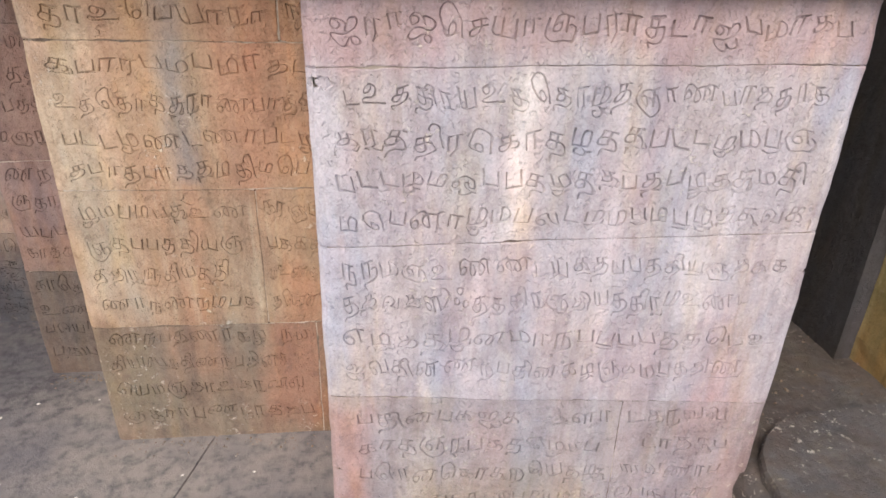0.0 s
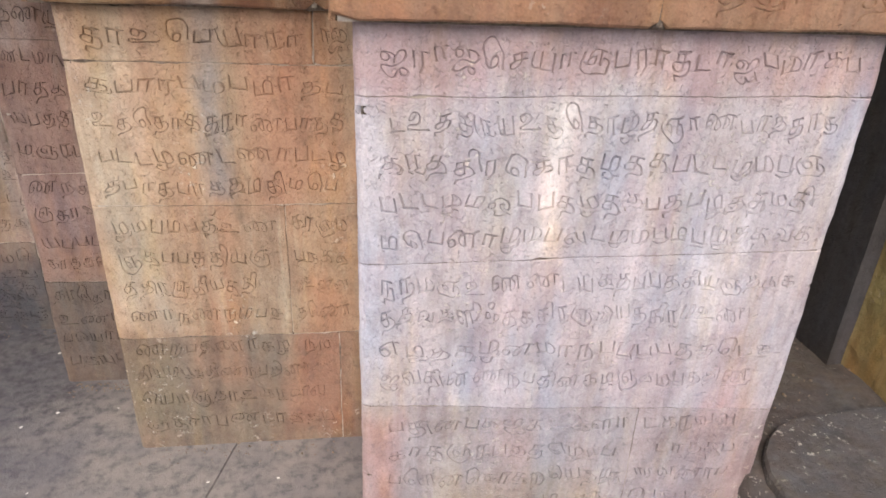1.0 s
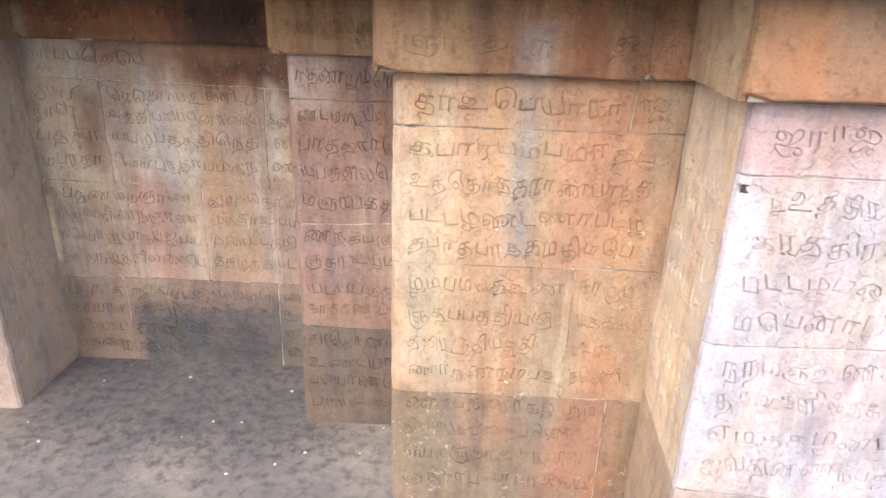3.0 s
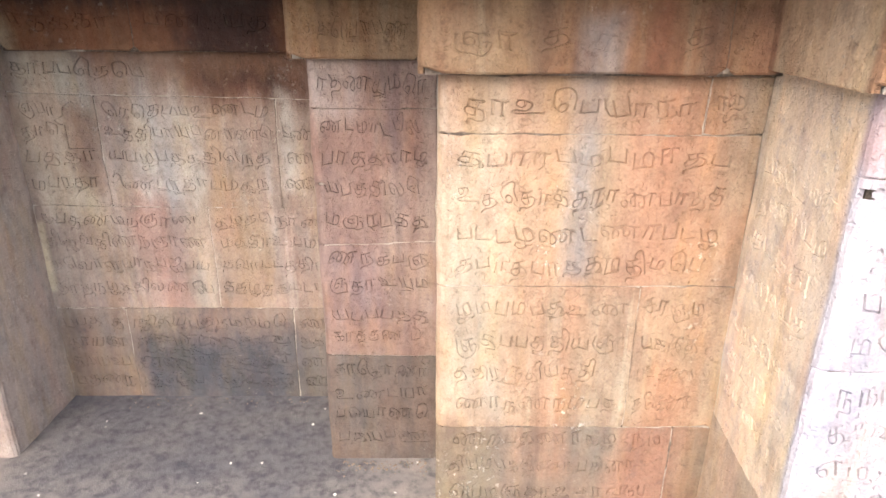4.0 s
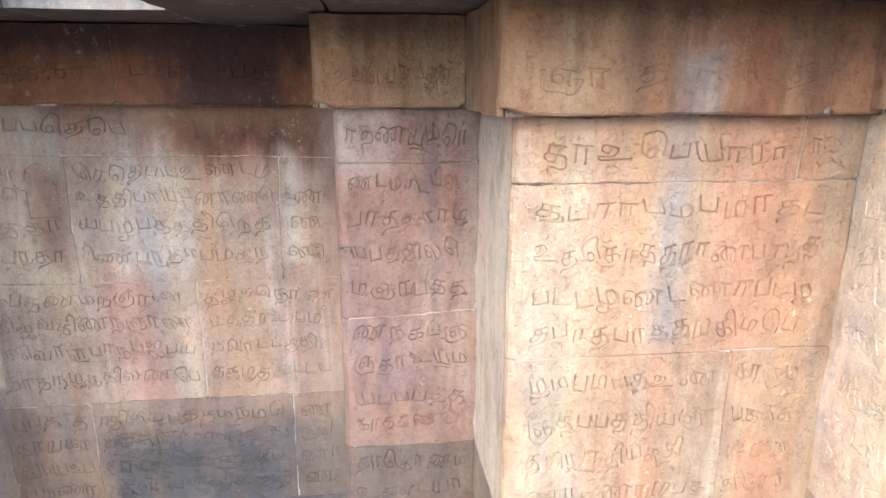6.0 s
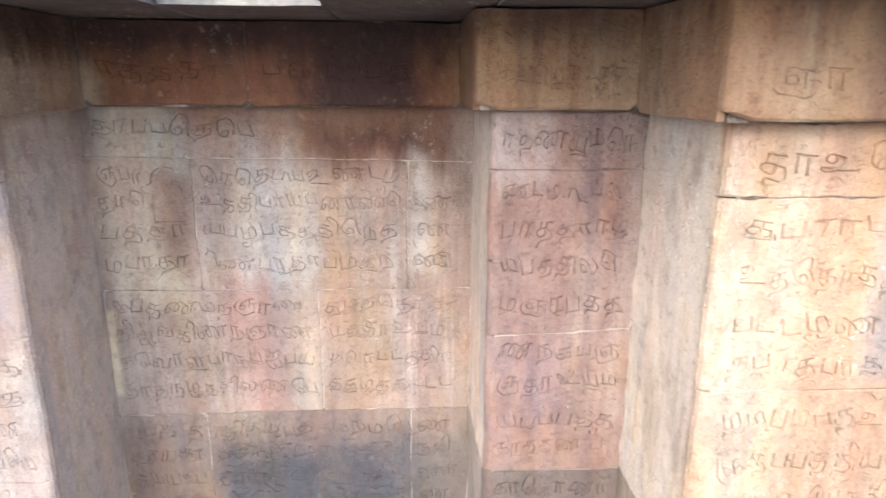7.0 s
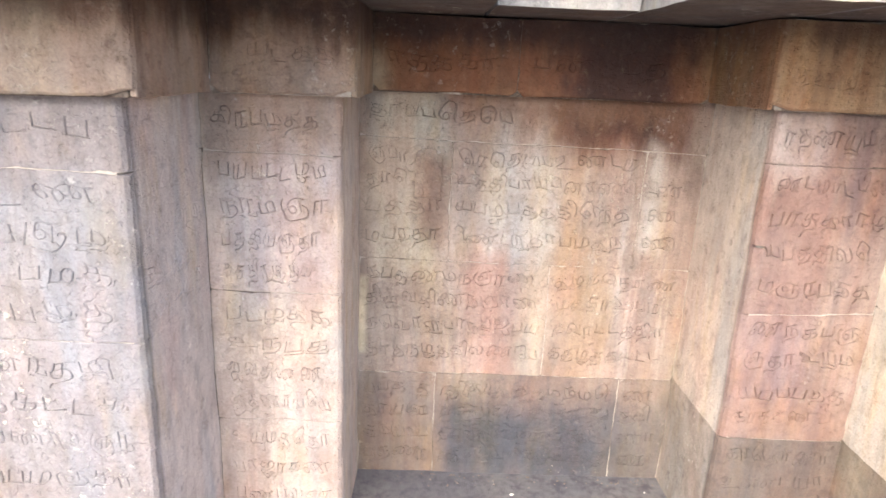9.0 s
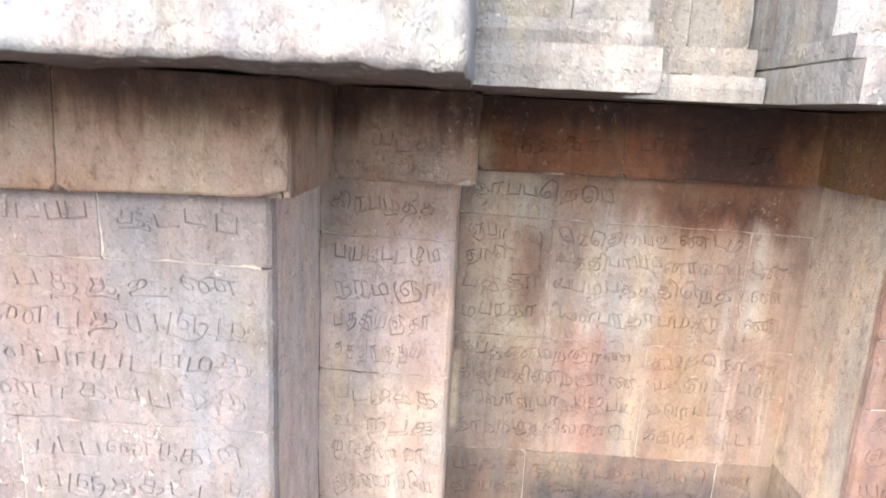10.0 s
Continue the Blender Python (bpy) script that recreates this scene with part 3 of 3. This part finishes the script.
        sets.append((plate(y + worn - 0.0004, y + depth, zr0 + e, zr0 + e, zr1 - e, zr1 - e, pick(right, y, y + depth, zr0, zr1), 0.001), "right", (x1, 0, 0)))
    verts, faces, index = [], [], []
    for (vs, fs), side, at in sets:
        u, v, n = (Vector(w) for w in FACE[side])
        s = len(verts)
        verts += [u * p[0] + v * p[1] + n * p[2] + Vector(at) for p in vs]
        for f, m in fs:
            faces.append(tuple(s + q for q in f))
            index.append(m)
    def quad(p, q, r, t):
        """A strip from p-t to q-r (or p-q to t-r where it stands), in short lengths."""
        if abs(t[2] - p[2]) > abs(q[0] - p[0]):
            p, q, r, t = q, r, t, p
        n = max(1, int((Vector(q) - Vector(p)).length / 0.03))
        for i in range(n):
            k = len(verts)
            for a0, a1, f in ((p, q, i), (p, q, i + 1), (t, r, i + 1), (t, r, i)):
                verts.append(Vector(a0).lerp(Vector(a1), f / n))
            faces.append((k, k + 1, k + 2, k + 3))
            index.append(1)

    # the joint's filling, just below the worn edges
    f, w = y + 0.0017 + proud, 0.0065
    a, b = a + (0.022 if left is not None else 0), b - (0.022 if right is not None else 0)
    if not foot:
        quad((a, f, zl0), (b, f, zr0), (b, f, zr0 + w), (a, f, zl0 + w))
    quad((a, f, zl1 - w), (b, f, zr1 - w), (b, f, zr1), (a, f, zl1))
    if left is None:
        quad((x0, f, zl0 + w), (x0 + w, f, zl0 + w), (x0 + w, f, zl1 - w), (x0, f, zl1 - w))
    if right is None:
        quad((x1 - w, f, zr0 + w), (x1, f, zr0 + w), (x1, f, zr1 - w), (x1 - w, f, zr1 - w))
    s, i = len(verts), 0.016
    a, b = (x0 + i if left is not None else x0), (x1 - i if right is not None else x1)
    verts += [Vector(p) for p in ((a, y + i, zl0), (b, y + i, zr0), (b, y + depth, zr0), (a, y + depth, zl0), (a, y + i, zl1), (b, y + i, zr1), (b, y + depth, zr1), (a, y + depth, zl1))]
    for f in ((0, 1, 5, 4), (1, 2, 6, 5), (2, 3, 7, 6), (3, 0, 4, 7), (4, 5, 6, 7), (3, 2, 1, 0)):
        faces.append(tuple(s + q for q in f))
        index.append(1)
    for p in verts:
        p.x += slant * max(0.0, p.y - y - 0.012)
        p += noise.noise_vector(p * 5.5) * 0.0042 + noise.noise_vector(p * 21) * 0.0016
    me = bpy.data.meshes.new("stone")
    me.from_pydata([tuple(p) for p in verts], [], faces)
    me.polygons.foreach_set("material_index", index)
    me.materials.append(MAT[mat])
    me.materials.append(JOINT["dark" if mat[0] in "Ab" else "mixed" if mat in ("B", "B_foot", "C_foot", "D_foot") else "lime"])
    new("stone", me).parent = wall


def box_bm(bm, a, b, zl0, zr0, zl1, zr1, y0, y1, index=0):
    v = [bm.verts.new(p) for p in ((a, y0, zl0), (b, y0, zr0), (b, y1, zr0), (a, y1, zl0), (a, y0, zl1), (b, y0, zr1), (b, y1, zr1), (a, y1, zl1))]
    for f in ((0, 1, 5, 4), (1, 2, 6, 5), (2, 3, 7, 6), (3, 0, 4, 7), (4, 5, 6, 7), (3, 2, 1, 0)):
        bm.faces.new([v[i] for i in f]).material_index = index


def mesh_object(name, bm, mat, parent=None):
    me = bpy.data.meshes.new(name)
    bm.normal_update()
    bm.to_mesh(me)
    bm.free()
    me.materials.append(mat)
    ob = new(name, me)
    ob.parent = parent
    return ob


def core(name, x0, x1, y0, y1, z0, z1, label, mat=None):
    bm = bmesh.new()
    box_bm(bm, x0, x1, z0, z0, z1, z1, y0, y1)
    return tagged(mesh_object(name, bm, mat or MORTAR), label, "wall", kind="structure")


# ---- the stepped wall: sections from the forward pier to the deep bay and out again ----
SEC = {  # first and last x, face y, depth of the side that shows, which side shows
    "A": (-0.14, 1.00, 1.245, 0.44), "B": (-0.86, -0.10, 1.675, 0.39), "C": (-1.232, -0.86, 2.062, 0.39),
    "D": (-2.343, -1.232, 2.447, 0.12), "E": (-2.70, -2.343, 2.06, 0.39), "F": (-3.75, -2.70, 1.66, 0.40),
}
STONES = {  # x0, x1, z0, z1
    "A": [(-0.14, 0.60, -0.05, (0.475, 0.425)), (0.60, 1.0, -0.05, (0.425, 0.397)), (-0.14, 1.0, (0.475, 0.397), (0.868, 0.882)), (-0.14, 1.0, (0.868, 0.882), (1.243, 1.255)), (-0.14, 1.0, (1.243, 1.255), 1.386)],
    "B": [(-0.86, -0.205, -0.05, 0.425), (-0.205, -0.10, -0.05, 0.425), (-0.86, -0.345, 0.425, 0.85), (-0.345, -0.10, 0.425, 0.85), (-0.86, -0.104, 0.85, 1.235), (-0.86, -0.2458, 1.235, 1.37), (-0.2442, -0.103, 1.2362, 1.37)],
    "C": [(-1.232, -0.86, -0.05, 0.422), (-1.232, -0.86, 0.422, (0.812, 0.828)), (-1.232, -0.86, (0.812, 0.828), 1.236), (-1.232, -0.86, 1.236, 1.37)],
    "D": [(-2.343, -2.07, -0.05, 0.405), (-2.07, -1.42, -0.05, 0.408), (-1.42, -1.232, -0.05, 0.408), (-2.343, -1.70, 0.406, 0.82), (-1.70, -1.232, 0.407, (0.82, 0.815)),
          (-2.343, -2.045, 0.82, (1.225, 1.2196)), (-2.045, -1.425, (0.82, 0.8165), (1.2196, 1.2085)), (-1.425, -1.232, 0.815, (1.2085, 1.205)), (-2.343, -1.232, (1.225, 1.205), 1.37)],
    "E": [(-2.70, -2.343, -0.05, 0.437), (-2.70, -2.343, 0.437, 0.83), (-2.70, -2.343, 0.83, 1.21), (-2.70, -2.343, 1.21, 1.37)],
    "F": [(-3.75, -3.265, -0.05, 0.853), (-3.265, -2.70, -0.05, 0.45), (-3.265, -2.70, 0.45, 0.853), (-3.75, -2.70, 0.853, 1.215), (-3.75, -3.05, 1.215, 1.37), (-3.05, -2.70, 1.215, 1.37)],
}
CUT = {"A": 0.0066, "B": 0.0052, "C": 0.0056, "D": 0.0048, "E": 0.0056, "F": 0.0034}
SLANT = {"A": 0.09}
SIDES = {"A": "left", "B": "left", "C": "left", "D": "", "E": "right", "F": "right"}
ABOUT = {
    "A": "forward pier of pale lilac granite blocks cut with rows of old letters", "B": "ochre granite wall face cut with rows of letters, blue-grey run",
    "C": "narrow dull red granite strip cut with letters, dark at its foot", "D": "back wall of the bay, streaked pink granite with worn letters",
    "E": "narrow brown granite strip cut with letters", "F": "pale whitish granite wall face with faint letters",
}
SPALLS = {  # u, z, radius, depth, stretch
    "A": [(0.40, 0.40, 0.030, 0.004, 1.7), (0.35, 0.375, 0.014, 0.004, 1.0), (-0.115, 1.215, 0.016, 0.004, 1.3), (0.965, 0.90, 0.015, 0.004, 0.6), (0.985, 0.78, 0.012, 0.004, 0.5)],
    "B": [(-0.52, 0.835, 0.020, 0.003, 1.4), (-0.215, 0.37, 0.014, 0.004, 0.4), (-0.66, 1.26, 0.014, 0.003, 1.5), (-0.16, 1.24, 0.02, 0.004, 1.2)],
    "C": [(-1.02, 0.80, 0.012, 0.003, 1.6), (-0.90, 0.40, 0.015, 0.004, 1.2)],
    "D": [(-1.40, 0.86, 0.014, 0.004, 0.6), (-2.17, 1.13, 0.02, 0.004, 1.4), (-1.40, 1.10, 0.02, 0.003, 1.0)],
    "E": [(-2.55, 0.44, 0.012, 0.003, 1.5)], "F": [(-2.80, 0.86, 0.012, 0.003, 2.0)],
}
for i, (key, (x0, x1, y, side)) in enumerate(SEC.items(), 1):
    wall = core(f"wall_{i}", x0 + 0.08, x1 - 0.06, y + 0.06, 3.0, -0.1, 1.36, ABOUT[key])
    letters = set_letters(LINES[key], CUT[key])
    letters += [spall(*s[:4], s[4]) for s in SPALLS[key]]
    letters += [spall(rng.uniform(x0, x1), rng.uniform(0.05, 1.35), rng.uniform(0.002, 0.005), 0.0015, rng.uniform(0.7, 1.8)) for _ in range(int(28 * (min(1.2, x1 - x0))))]
    if key == "D":
        letters += [spall(rng.uniform(-2.03, -1.40), rng.triangular(0.02, 0.33, 0.2), rng.uniform(0.004, 0.013), rng.uniform(0.003, 0.006), rng.uniform(1.3, 3.2)) for _ in range(260)]
        arch = [(-2.165, 1.03), (-2.075, 1.03), (-2.075, 1.16), *[(-2.12 + 0.045 * math.cos(p * 0.52), 1.16 + 0.035 * math.sin(p * 0.52)) for p in range(1, 6)], (-2.165, 1.16)]
        letters.append(([arch], -2.165, -2.075, 1.03, 1.195, 0.005))
    cut = set_letters(LINES.get(key + "_side", []), 0.003)
    for sx0, sx1, z0, z1 in STONES[key]:
        lf = cut if SIDES[key] == "left" and sx0 == x0 else None
        rf = cut if SIDES[key] == "right" and sx1 == x1 else ([] if key == "A" and sx1 == x1 else None)
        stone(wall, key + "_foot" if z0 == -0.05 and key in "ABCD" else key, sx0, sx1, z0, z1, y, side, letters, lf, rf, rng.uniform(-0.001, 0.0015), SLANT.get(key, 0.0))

# ---- the plain fillet above, a hand's width proud ----
O = 0.045
BAND = [("A", -0.14 - O, 1.0 + O, "left", (0.45,)), ("B", -0.86 - O, -0.105, "left", (-0.235,)), ("C", -1.232 - O, -0.86 - O, "left", ()),
        ("D", -2.343 + O, -1.232 - O, "", (-1.86,)), ("E", -2.70 + O, -2.343 + O, "right", ()), ("F", -3.75, -2.70 + O, "right", (-3.1,))]
BAND_FOOT = {key: (lambda x, z=z, k=k: z + k * (x + 2.7)) for key, z, k in (("A", 1.386, 0.0), ("B", 1.371, 0.0), ("C", 1.371, 0.0), ("D", 1.363, 0.0), ("E", 1.359, 0.0), ("F", 1.361, 0.018))}
band = core("trim_1", -3.7, 0.98, 2.6, 3.0, 1.39, 1.58, "rust-stained projecting granite band above the inscribed blocks")
for key, x0, x1, side, cuts in BAND:
    letters = set_letters(LINES.get(key + "_band", []), 0.0036)
    xs = [x0, *cuts, x1]
    y = SEC[key][2] - O
    for a, b in zip(xs, xs[1:]):
        stone(band, "band", a, b, (BAND_FOOT[key](a), BAND_FOOT[key](b)), 1.588, y, SEC[key][3] + (0.2 if key == "D" else 0.0), letters, [] if side == "left" and a == x0 else None, [] if (side == "right" or key == "A") and b == x1 else None, rng.uniform(0, 0.001), SLANT.get(key, 0.0), 0.014)
# ---- the overhanging ledge and the wall above it ----
def rough_block(name, x0, x1, y0, y1, z0, z1, mat, parent, amount=0.004, step=0.03, seed=0, under=None):
    """A dressed or rough-hewn block with uneven faces and worn edges."""
    bm = bmesh.new()
    nx, ny, nz = (max(2, min(70, int((b - a) / step))) for a, b in ((x0, x1), (y0, y1), (z0, z1)))
    cache = {}

    def vert(i, j, k):
        if (i, j, k) not in cache:
            cache[i, j, k] = bm.verts.new((x0 + (x1 - x0) * i / nx, y0 + (y1 - y0) * j / ny, z0 + (z1 - z0) * k / nz))
        return cache[i, j, k]

    for i in range(nx):
        for k in range(nz):
            bm.faces.new([vert(i, 0, k), vert(i + 1, 0, k), vert(i + 1, 0, k + 1), vert(i, 0, k + 1)])
            bm.faces.new([vert(i, ny, k), vert(i, ny, k + 1), vert(i + 1, ny, k + 1), vert(i + 1, ny, k)])
        for j in range(ny):
            bm.faces.new([vert(i, j, 0), vert(i, j + 1, 0), vert(i + 1, j + 1, 0), vert(i + 1, j, 0)])
            bm.faces.new([vert(i, j, nz), vert(i + 1, j, nz), vert(i + 1, j + 1, nz), vert(i, j + 1, nz)])
    for j in range(ny):
        for k in range(nz):
            bm.faces.new([vert(0, j, k), vert(0, j, k + 1), vert(0, j + 1, k + 1), vert(0, j + 1, k)])
            bm.faces.new([vert(nx, j, k), vert(nx, j + 1, k), vert(nx, j + 1, k + 1), vert(nx, j, k + 1)])
    centre = Vector(((x0 + x1) / 2, (y0 + y1) / 2, (z0 + z1) / 2))
    for (i, j, k), v in cache.items():
        edges = (i in (0, nx)) + (j in (0, ny)) + (k in (0, nz))
        p = v.co + Vector((seed, seed * 2, 0))
        v.co += noise.noise_vector(p * 6) * amount * 0.7 + noise.noise_vector(p * 22) * amount * 0.7
        if edges > 1:
            v.co += (centre - v.co).normalized() * 0.004 * (edges - 1)
    bm.normal_update()
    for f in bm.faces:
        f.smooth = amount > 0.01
        # down-facing sides take the darker copy that has shade in its colour
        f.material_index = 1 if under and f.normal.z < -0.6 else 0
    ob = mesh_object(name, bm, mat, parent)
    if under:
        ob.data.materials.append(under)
    return ob


L = 0.375
LEDGE = [("A", -0.14 - 0.16, 1.0 + 0.15), ("B", -0.86 - L, -0.14 - 0.16), ("C", -1.232 - L, -0.86 - L), ("D", -2.343 + L, -1.232 - L), ("E", -2.70 + L, -2.343 + L), ("F", -3.75, -2.70 + L)]
OUT = {"A": 0.15, "B": 0.26, "C": L, "D": L, "E": L, "F": L}
ledge = core("trim_2", -3.7, 1.1, 2.45, 3.0, 1.6, 1.72, "pale weathered granite ledge overhanging the stained band", MAT["slab"])
for n, (key, x0, x1) in enumerate(LEDGE):
    y = SEC[key][2] - OUT[key]
    if key == "F":
        rough_block("stone", x0, x1, y, 2.9, 1.592, 1.98, MAT["slab"], ledge, 0.0105, 0.016, n, MAT["shaded_soffit"])
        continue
    rough_block("stone", x0 + 0.002, x1 - 0.002, y, 2.9, 1.592, 1.675 if key != "D" else 1.655, MAT["slab"], ledge, 0.002, 0.03, n, MAT["shaded_soffit"])
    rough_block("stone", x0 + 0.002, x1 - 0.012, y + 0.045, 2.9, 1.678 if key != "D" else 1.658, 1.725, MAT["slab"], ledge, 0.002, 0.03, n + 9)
upper = core("wall_7", -3.7, 1.1, 2.4, 3.0, 1.73, 3.2, "pale weathered upper temple wall of granite blocks", MAT["slab"])
for n, (key, x0, x1) in enumerate(LEDGE[:-1]):
    y = SEC[key][2] - OUT[key] + 0.13
    cuts = [x0 + 0.003, *([x0 + 0.55 * (x1 - x0)] if x1 - x0 > 0.3 else []), x1 - 0.003]
    for a, b in zip(cuts, cuts[1:]):
        rough_block("stone", a, b - 0.001, y + rng.uniform(0, 0.012), 2.9, 1.722, 2.6, MAT["slab"], upper, 0.004, 0.04, n + 30)

# ---- ground ----
bm = bmesh.new()
bmesh.ops.create_grid(bm, x_segments=2, y_segments=2, size=300)
tagged(mesh_object("ground", bm, GROUND), "grey trodden stone paving strewn with small white bits", "ground", kind="structure")

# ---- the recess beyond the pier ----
# both walls are coloured dark to stand for the unlit gap
r1 = core("wall_8", 1.0, 4.0, 2.6, 3.0, -0.1, 3.2, "back wall of the narrow recess, its shade painted near-black", MAT["recess"])
r2 = core("wall_9", 1.60, 1.75, 1.75, 2.62, -0.1, 3.2, "smooth side wall of the narrow recess, its shade painted near-black", MAT["recess"])
pier = tagged(rough_block("wall_10", 1.66, 3.2, 1.42, 1.76, -0.1, 3.2, MAT["moss"], None, 0.008, 0.05, 3), "mossy ochre stone pier beside the dark recess", "pier", kind="structure")
step = tagged(rough_block("stone_step", 0.97, 1.80, 0.6, 2.6, -0.05, 0.16, MAT["step"], None, 0.02, 0.05, 5), "worn grey stone step with a rounded slab, beside the pier", "step")

# ---- the plain enclosure wall across the courtyard, behind the walk ----
tagged(rough_block("wall_11", -14.0, 12.0, -10.4, -10.0, -0.1, 2.2, MAT["enclosure"], None, 0.006, 0.06, 8), "plain brown granite enclosure wall across the courtyard", "wall", kind="structure")

# ---- the worn slab on the step, its near corner rounded off ----
bm = bmesh.new()
PLAN = [(0.86, 0.5), (2.3, 0.5), (2.3, 1.40), (1.55, 1.455), *[(1.30 - 0.30 * math.sin(p * 0.26), 1.13 + 0.30 * math.cos(p * 0.26)) for p in range(0, 7)], (0.93, 1.0)]
tops, feet = [], []
for i, (p, q) in enumerate(zip(PLAN, PLAN[1:] + PLAN[:1])):
    for k in range(5):
        x, y = p[0] + (q[0] - p[0]) * k / 5, p[1] + (q[1] - p[1]) * k / 5
        d = noise.noise_vector(Vector((x, y, 2)) * 9) * 0.012
        tops.append(((x + d.x) * 0.99 + 0.015, (y + d.y) * 0.99 + 0.01))
        feet.append((x + d.x, y + d.y))
ring = [[bm.verts.new((x, y, z)) for x, y in row] for row, z in ((feet, 0.12), (feet, 0.188), (tops, 0.2))]
bm.faces.new(ring[2])
for low, top in zip(ring, ring[1:]):
    for i in range(len(low)):
        bm.faces.new([low[i], low[i - 1], top[i - 1], top[i]])
bmesh.ops.recalc_face_normals(bm, faces=bm.faces)
tagged(mesh_object("tread_slab", bm, MAT["step"], step), "worn slab with a rounded corner")

# ---- white bits on the paving ----
bm = bmesh.new()
r = random.Random(3)
for i in range(1500):
    x, y = r.uniform(-2.5, 1.0), r.uniform(0.7, 2.44)
    if y > 1.66 and not -2.32 < x < -0.88 or y > 2.04 and not -2.32 < x < -1.25 or (x > -0.18 and y > 1.2):
        continue
    s = r.uniform(0.0012, 0.0040) * (2.3 if r.random() < 0.12 else 1.0)
    m = Matrix.Translation((x, y, s * 0.4)) @ Euler((r.uniform(-0.5, 0.5), r.uniform(-0.5, 0.5), r.uniform(0, 6.3))).to_matrix().to_4x4() @ Matrix.Diagonal((s, s * r.uniform(0.5, 1), s * 0.5, 1))
    bmesh.ops.create_icosphere(bm, subdivisions=1, radius=1, matrix=m)
tagged(mesh_object("petal_litter", bm, PETAL), "small white flower bits scattered over the paving", "litter", kind="stuff")

# ---- gravel on the step and loose grit along the wall's foot ----
PEBBLE = stone_material("pebble", base=(0.16, 0.125, 0.10), warm=(0.20, 0.14, 0.09), pale=(0.34, 0.30, 0.26), dark=(0.07, 0.06, 0.055))


def pebbles(name, count, place, sizes, label):
    bm = bmesh.new()
    q = random.Random(11)
    for _ in range(count):
        x, y, z = place(q)
        s = q.uniform(*sizes)
        m = Matrix.Translation((x, y, z + s * 0.3)) @ Euler((q.uniform(-1, 1), q.uniform(-1, 1), q.uniform(0, 6.3))).to_matrix().to_4x4() @ Matrix.Diagonal((s, s * q.uniform(0.6, 1), s * q.uniform(0.4, 0.8), 1))
        bmesh.ops.create_icosphere(bm, subdivisions=1, radius=1, matrix=m)
    tagged(mesh_object(name, bm, PEBBLE), label, "gravel", kind="stuff")


pebbles("gravel", 190, lambda q: (q.triangular(1.03, 1.7, 1.08), q.uniform(1.0, 2.1), 0.165), (0.002, 0.007), "brown gravel and grit lying on the worn step")
FOOT = [(-0.84, -0.16, 1.66), (-1.21, -0.89, 2.045), (-2.30, -1.26, 2.43), (-0.12, 0.9, 1.23)]
pebbles("grit", 380, lambda q: (lambda f: (q.uniform(f[0], f[1]), f[2] - abs(q.gauss(0, 0.035)), 0.004))(q.choice(FOOT)), (0.0015, 0.005), "fine brown grit gathered along the foot of the wall")

# ---- paving slabs, a few millimetres proud of the sheet ----
paving = tagged(new("paving"), "large grey worn paving slabs with narrow joints", "paving", kind="structure")
CUTS = [(-3.9, -3.9), (-2.75, -2.6), (-0.74, -0.54), (0.28, 0.30), (0.95, 0.95)]
for i, ((a0, a1), (b0, b1)) in enumerate(zip(CUTS, CUTS[1:])):
    for j, (y0, y1) in enumerate(((-1.2, 0.05 + 0.1 * (i % 2)), (0.05 + 0.1 * (i % 2), 1.12 + 0.06 * (i % 3)), (1.12 + 0.06 * (i % 3), 2.5))):
        def at(p, y):
            f = (y - 0.9) / 0.8
            return p[0] + (p[1] - p[0]) * f
        bm = bmesh.new()
        g = 0.0025
        rim = []
        for (pa, ya), (pb, yb) in zip([((a0, a1), y0), ((b0, b1), y0), ((b0, b1), y1), ((a0, a1), y1)], [((b0, b1), y0), ((b0, b1), y1), ((a0, a1), y1), ((a0, a1), y0)]):
            for k in range(12):
                f = k / 12
                x, y = at(pa, ya) * (1 - f) + at(pb, yb) * f, ya * (1 - f) + yb * f
                rim.append((x + rng.uniform(-0.002, 0.002), y + rng.uniform(-0.002, 0.002)))
        cx, cy = sum(p[0] for p in rim) / len(rim), sum(p[1] for p in rim) / len(rim)
        shrink = lambda p, d: (p[0] + math.copysign(d, cx - p[0]), p[1] + math.copysign(d, cy - p[1]))
        top = [bm.verts.new((*shrink(p, g + 0.003), 0.005)) for p in rim]
        low = [bm.verts.new((*shrink(p, g), -0.01)) for p in rim]
        bm.faces.new(top)
        for k in range(len(rim)):
            n = (k + 1) % len(rim)
            bm.faces.new([low[k], low[n], top[n], top[k]])
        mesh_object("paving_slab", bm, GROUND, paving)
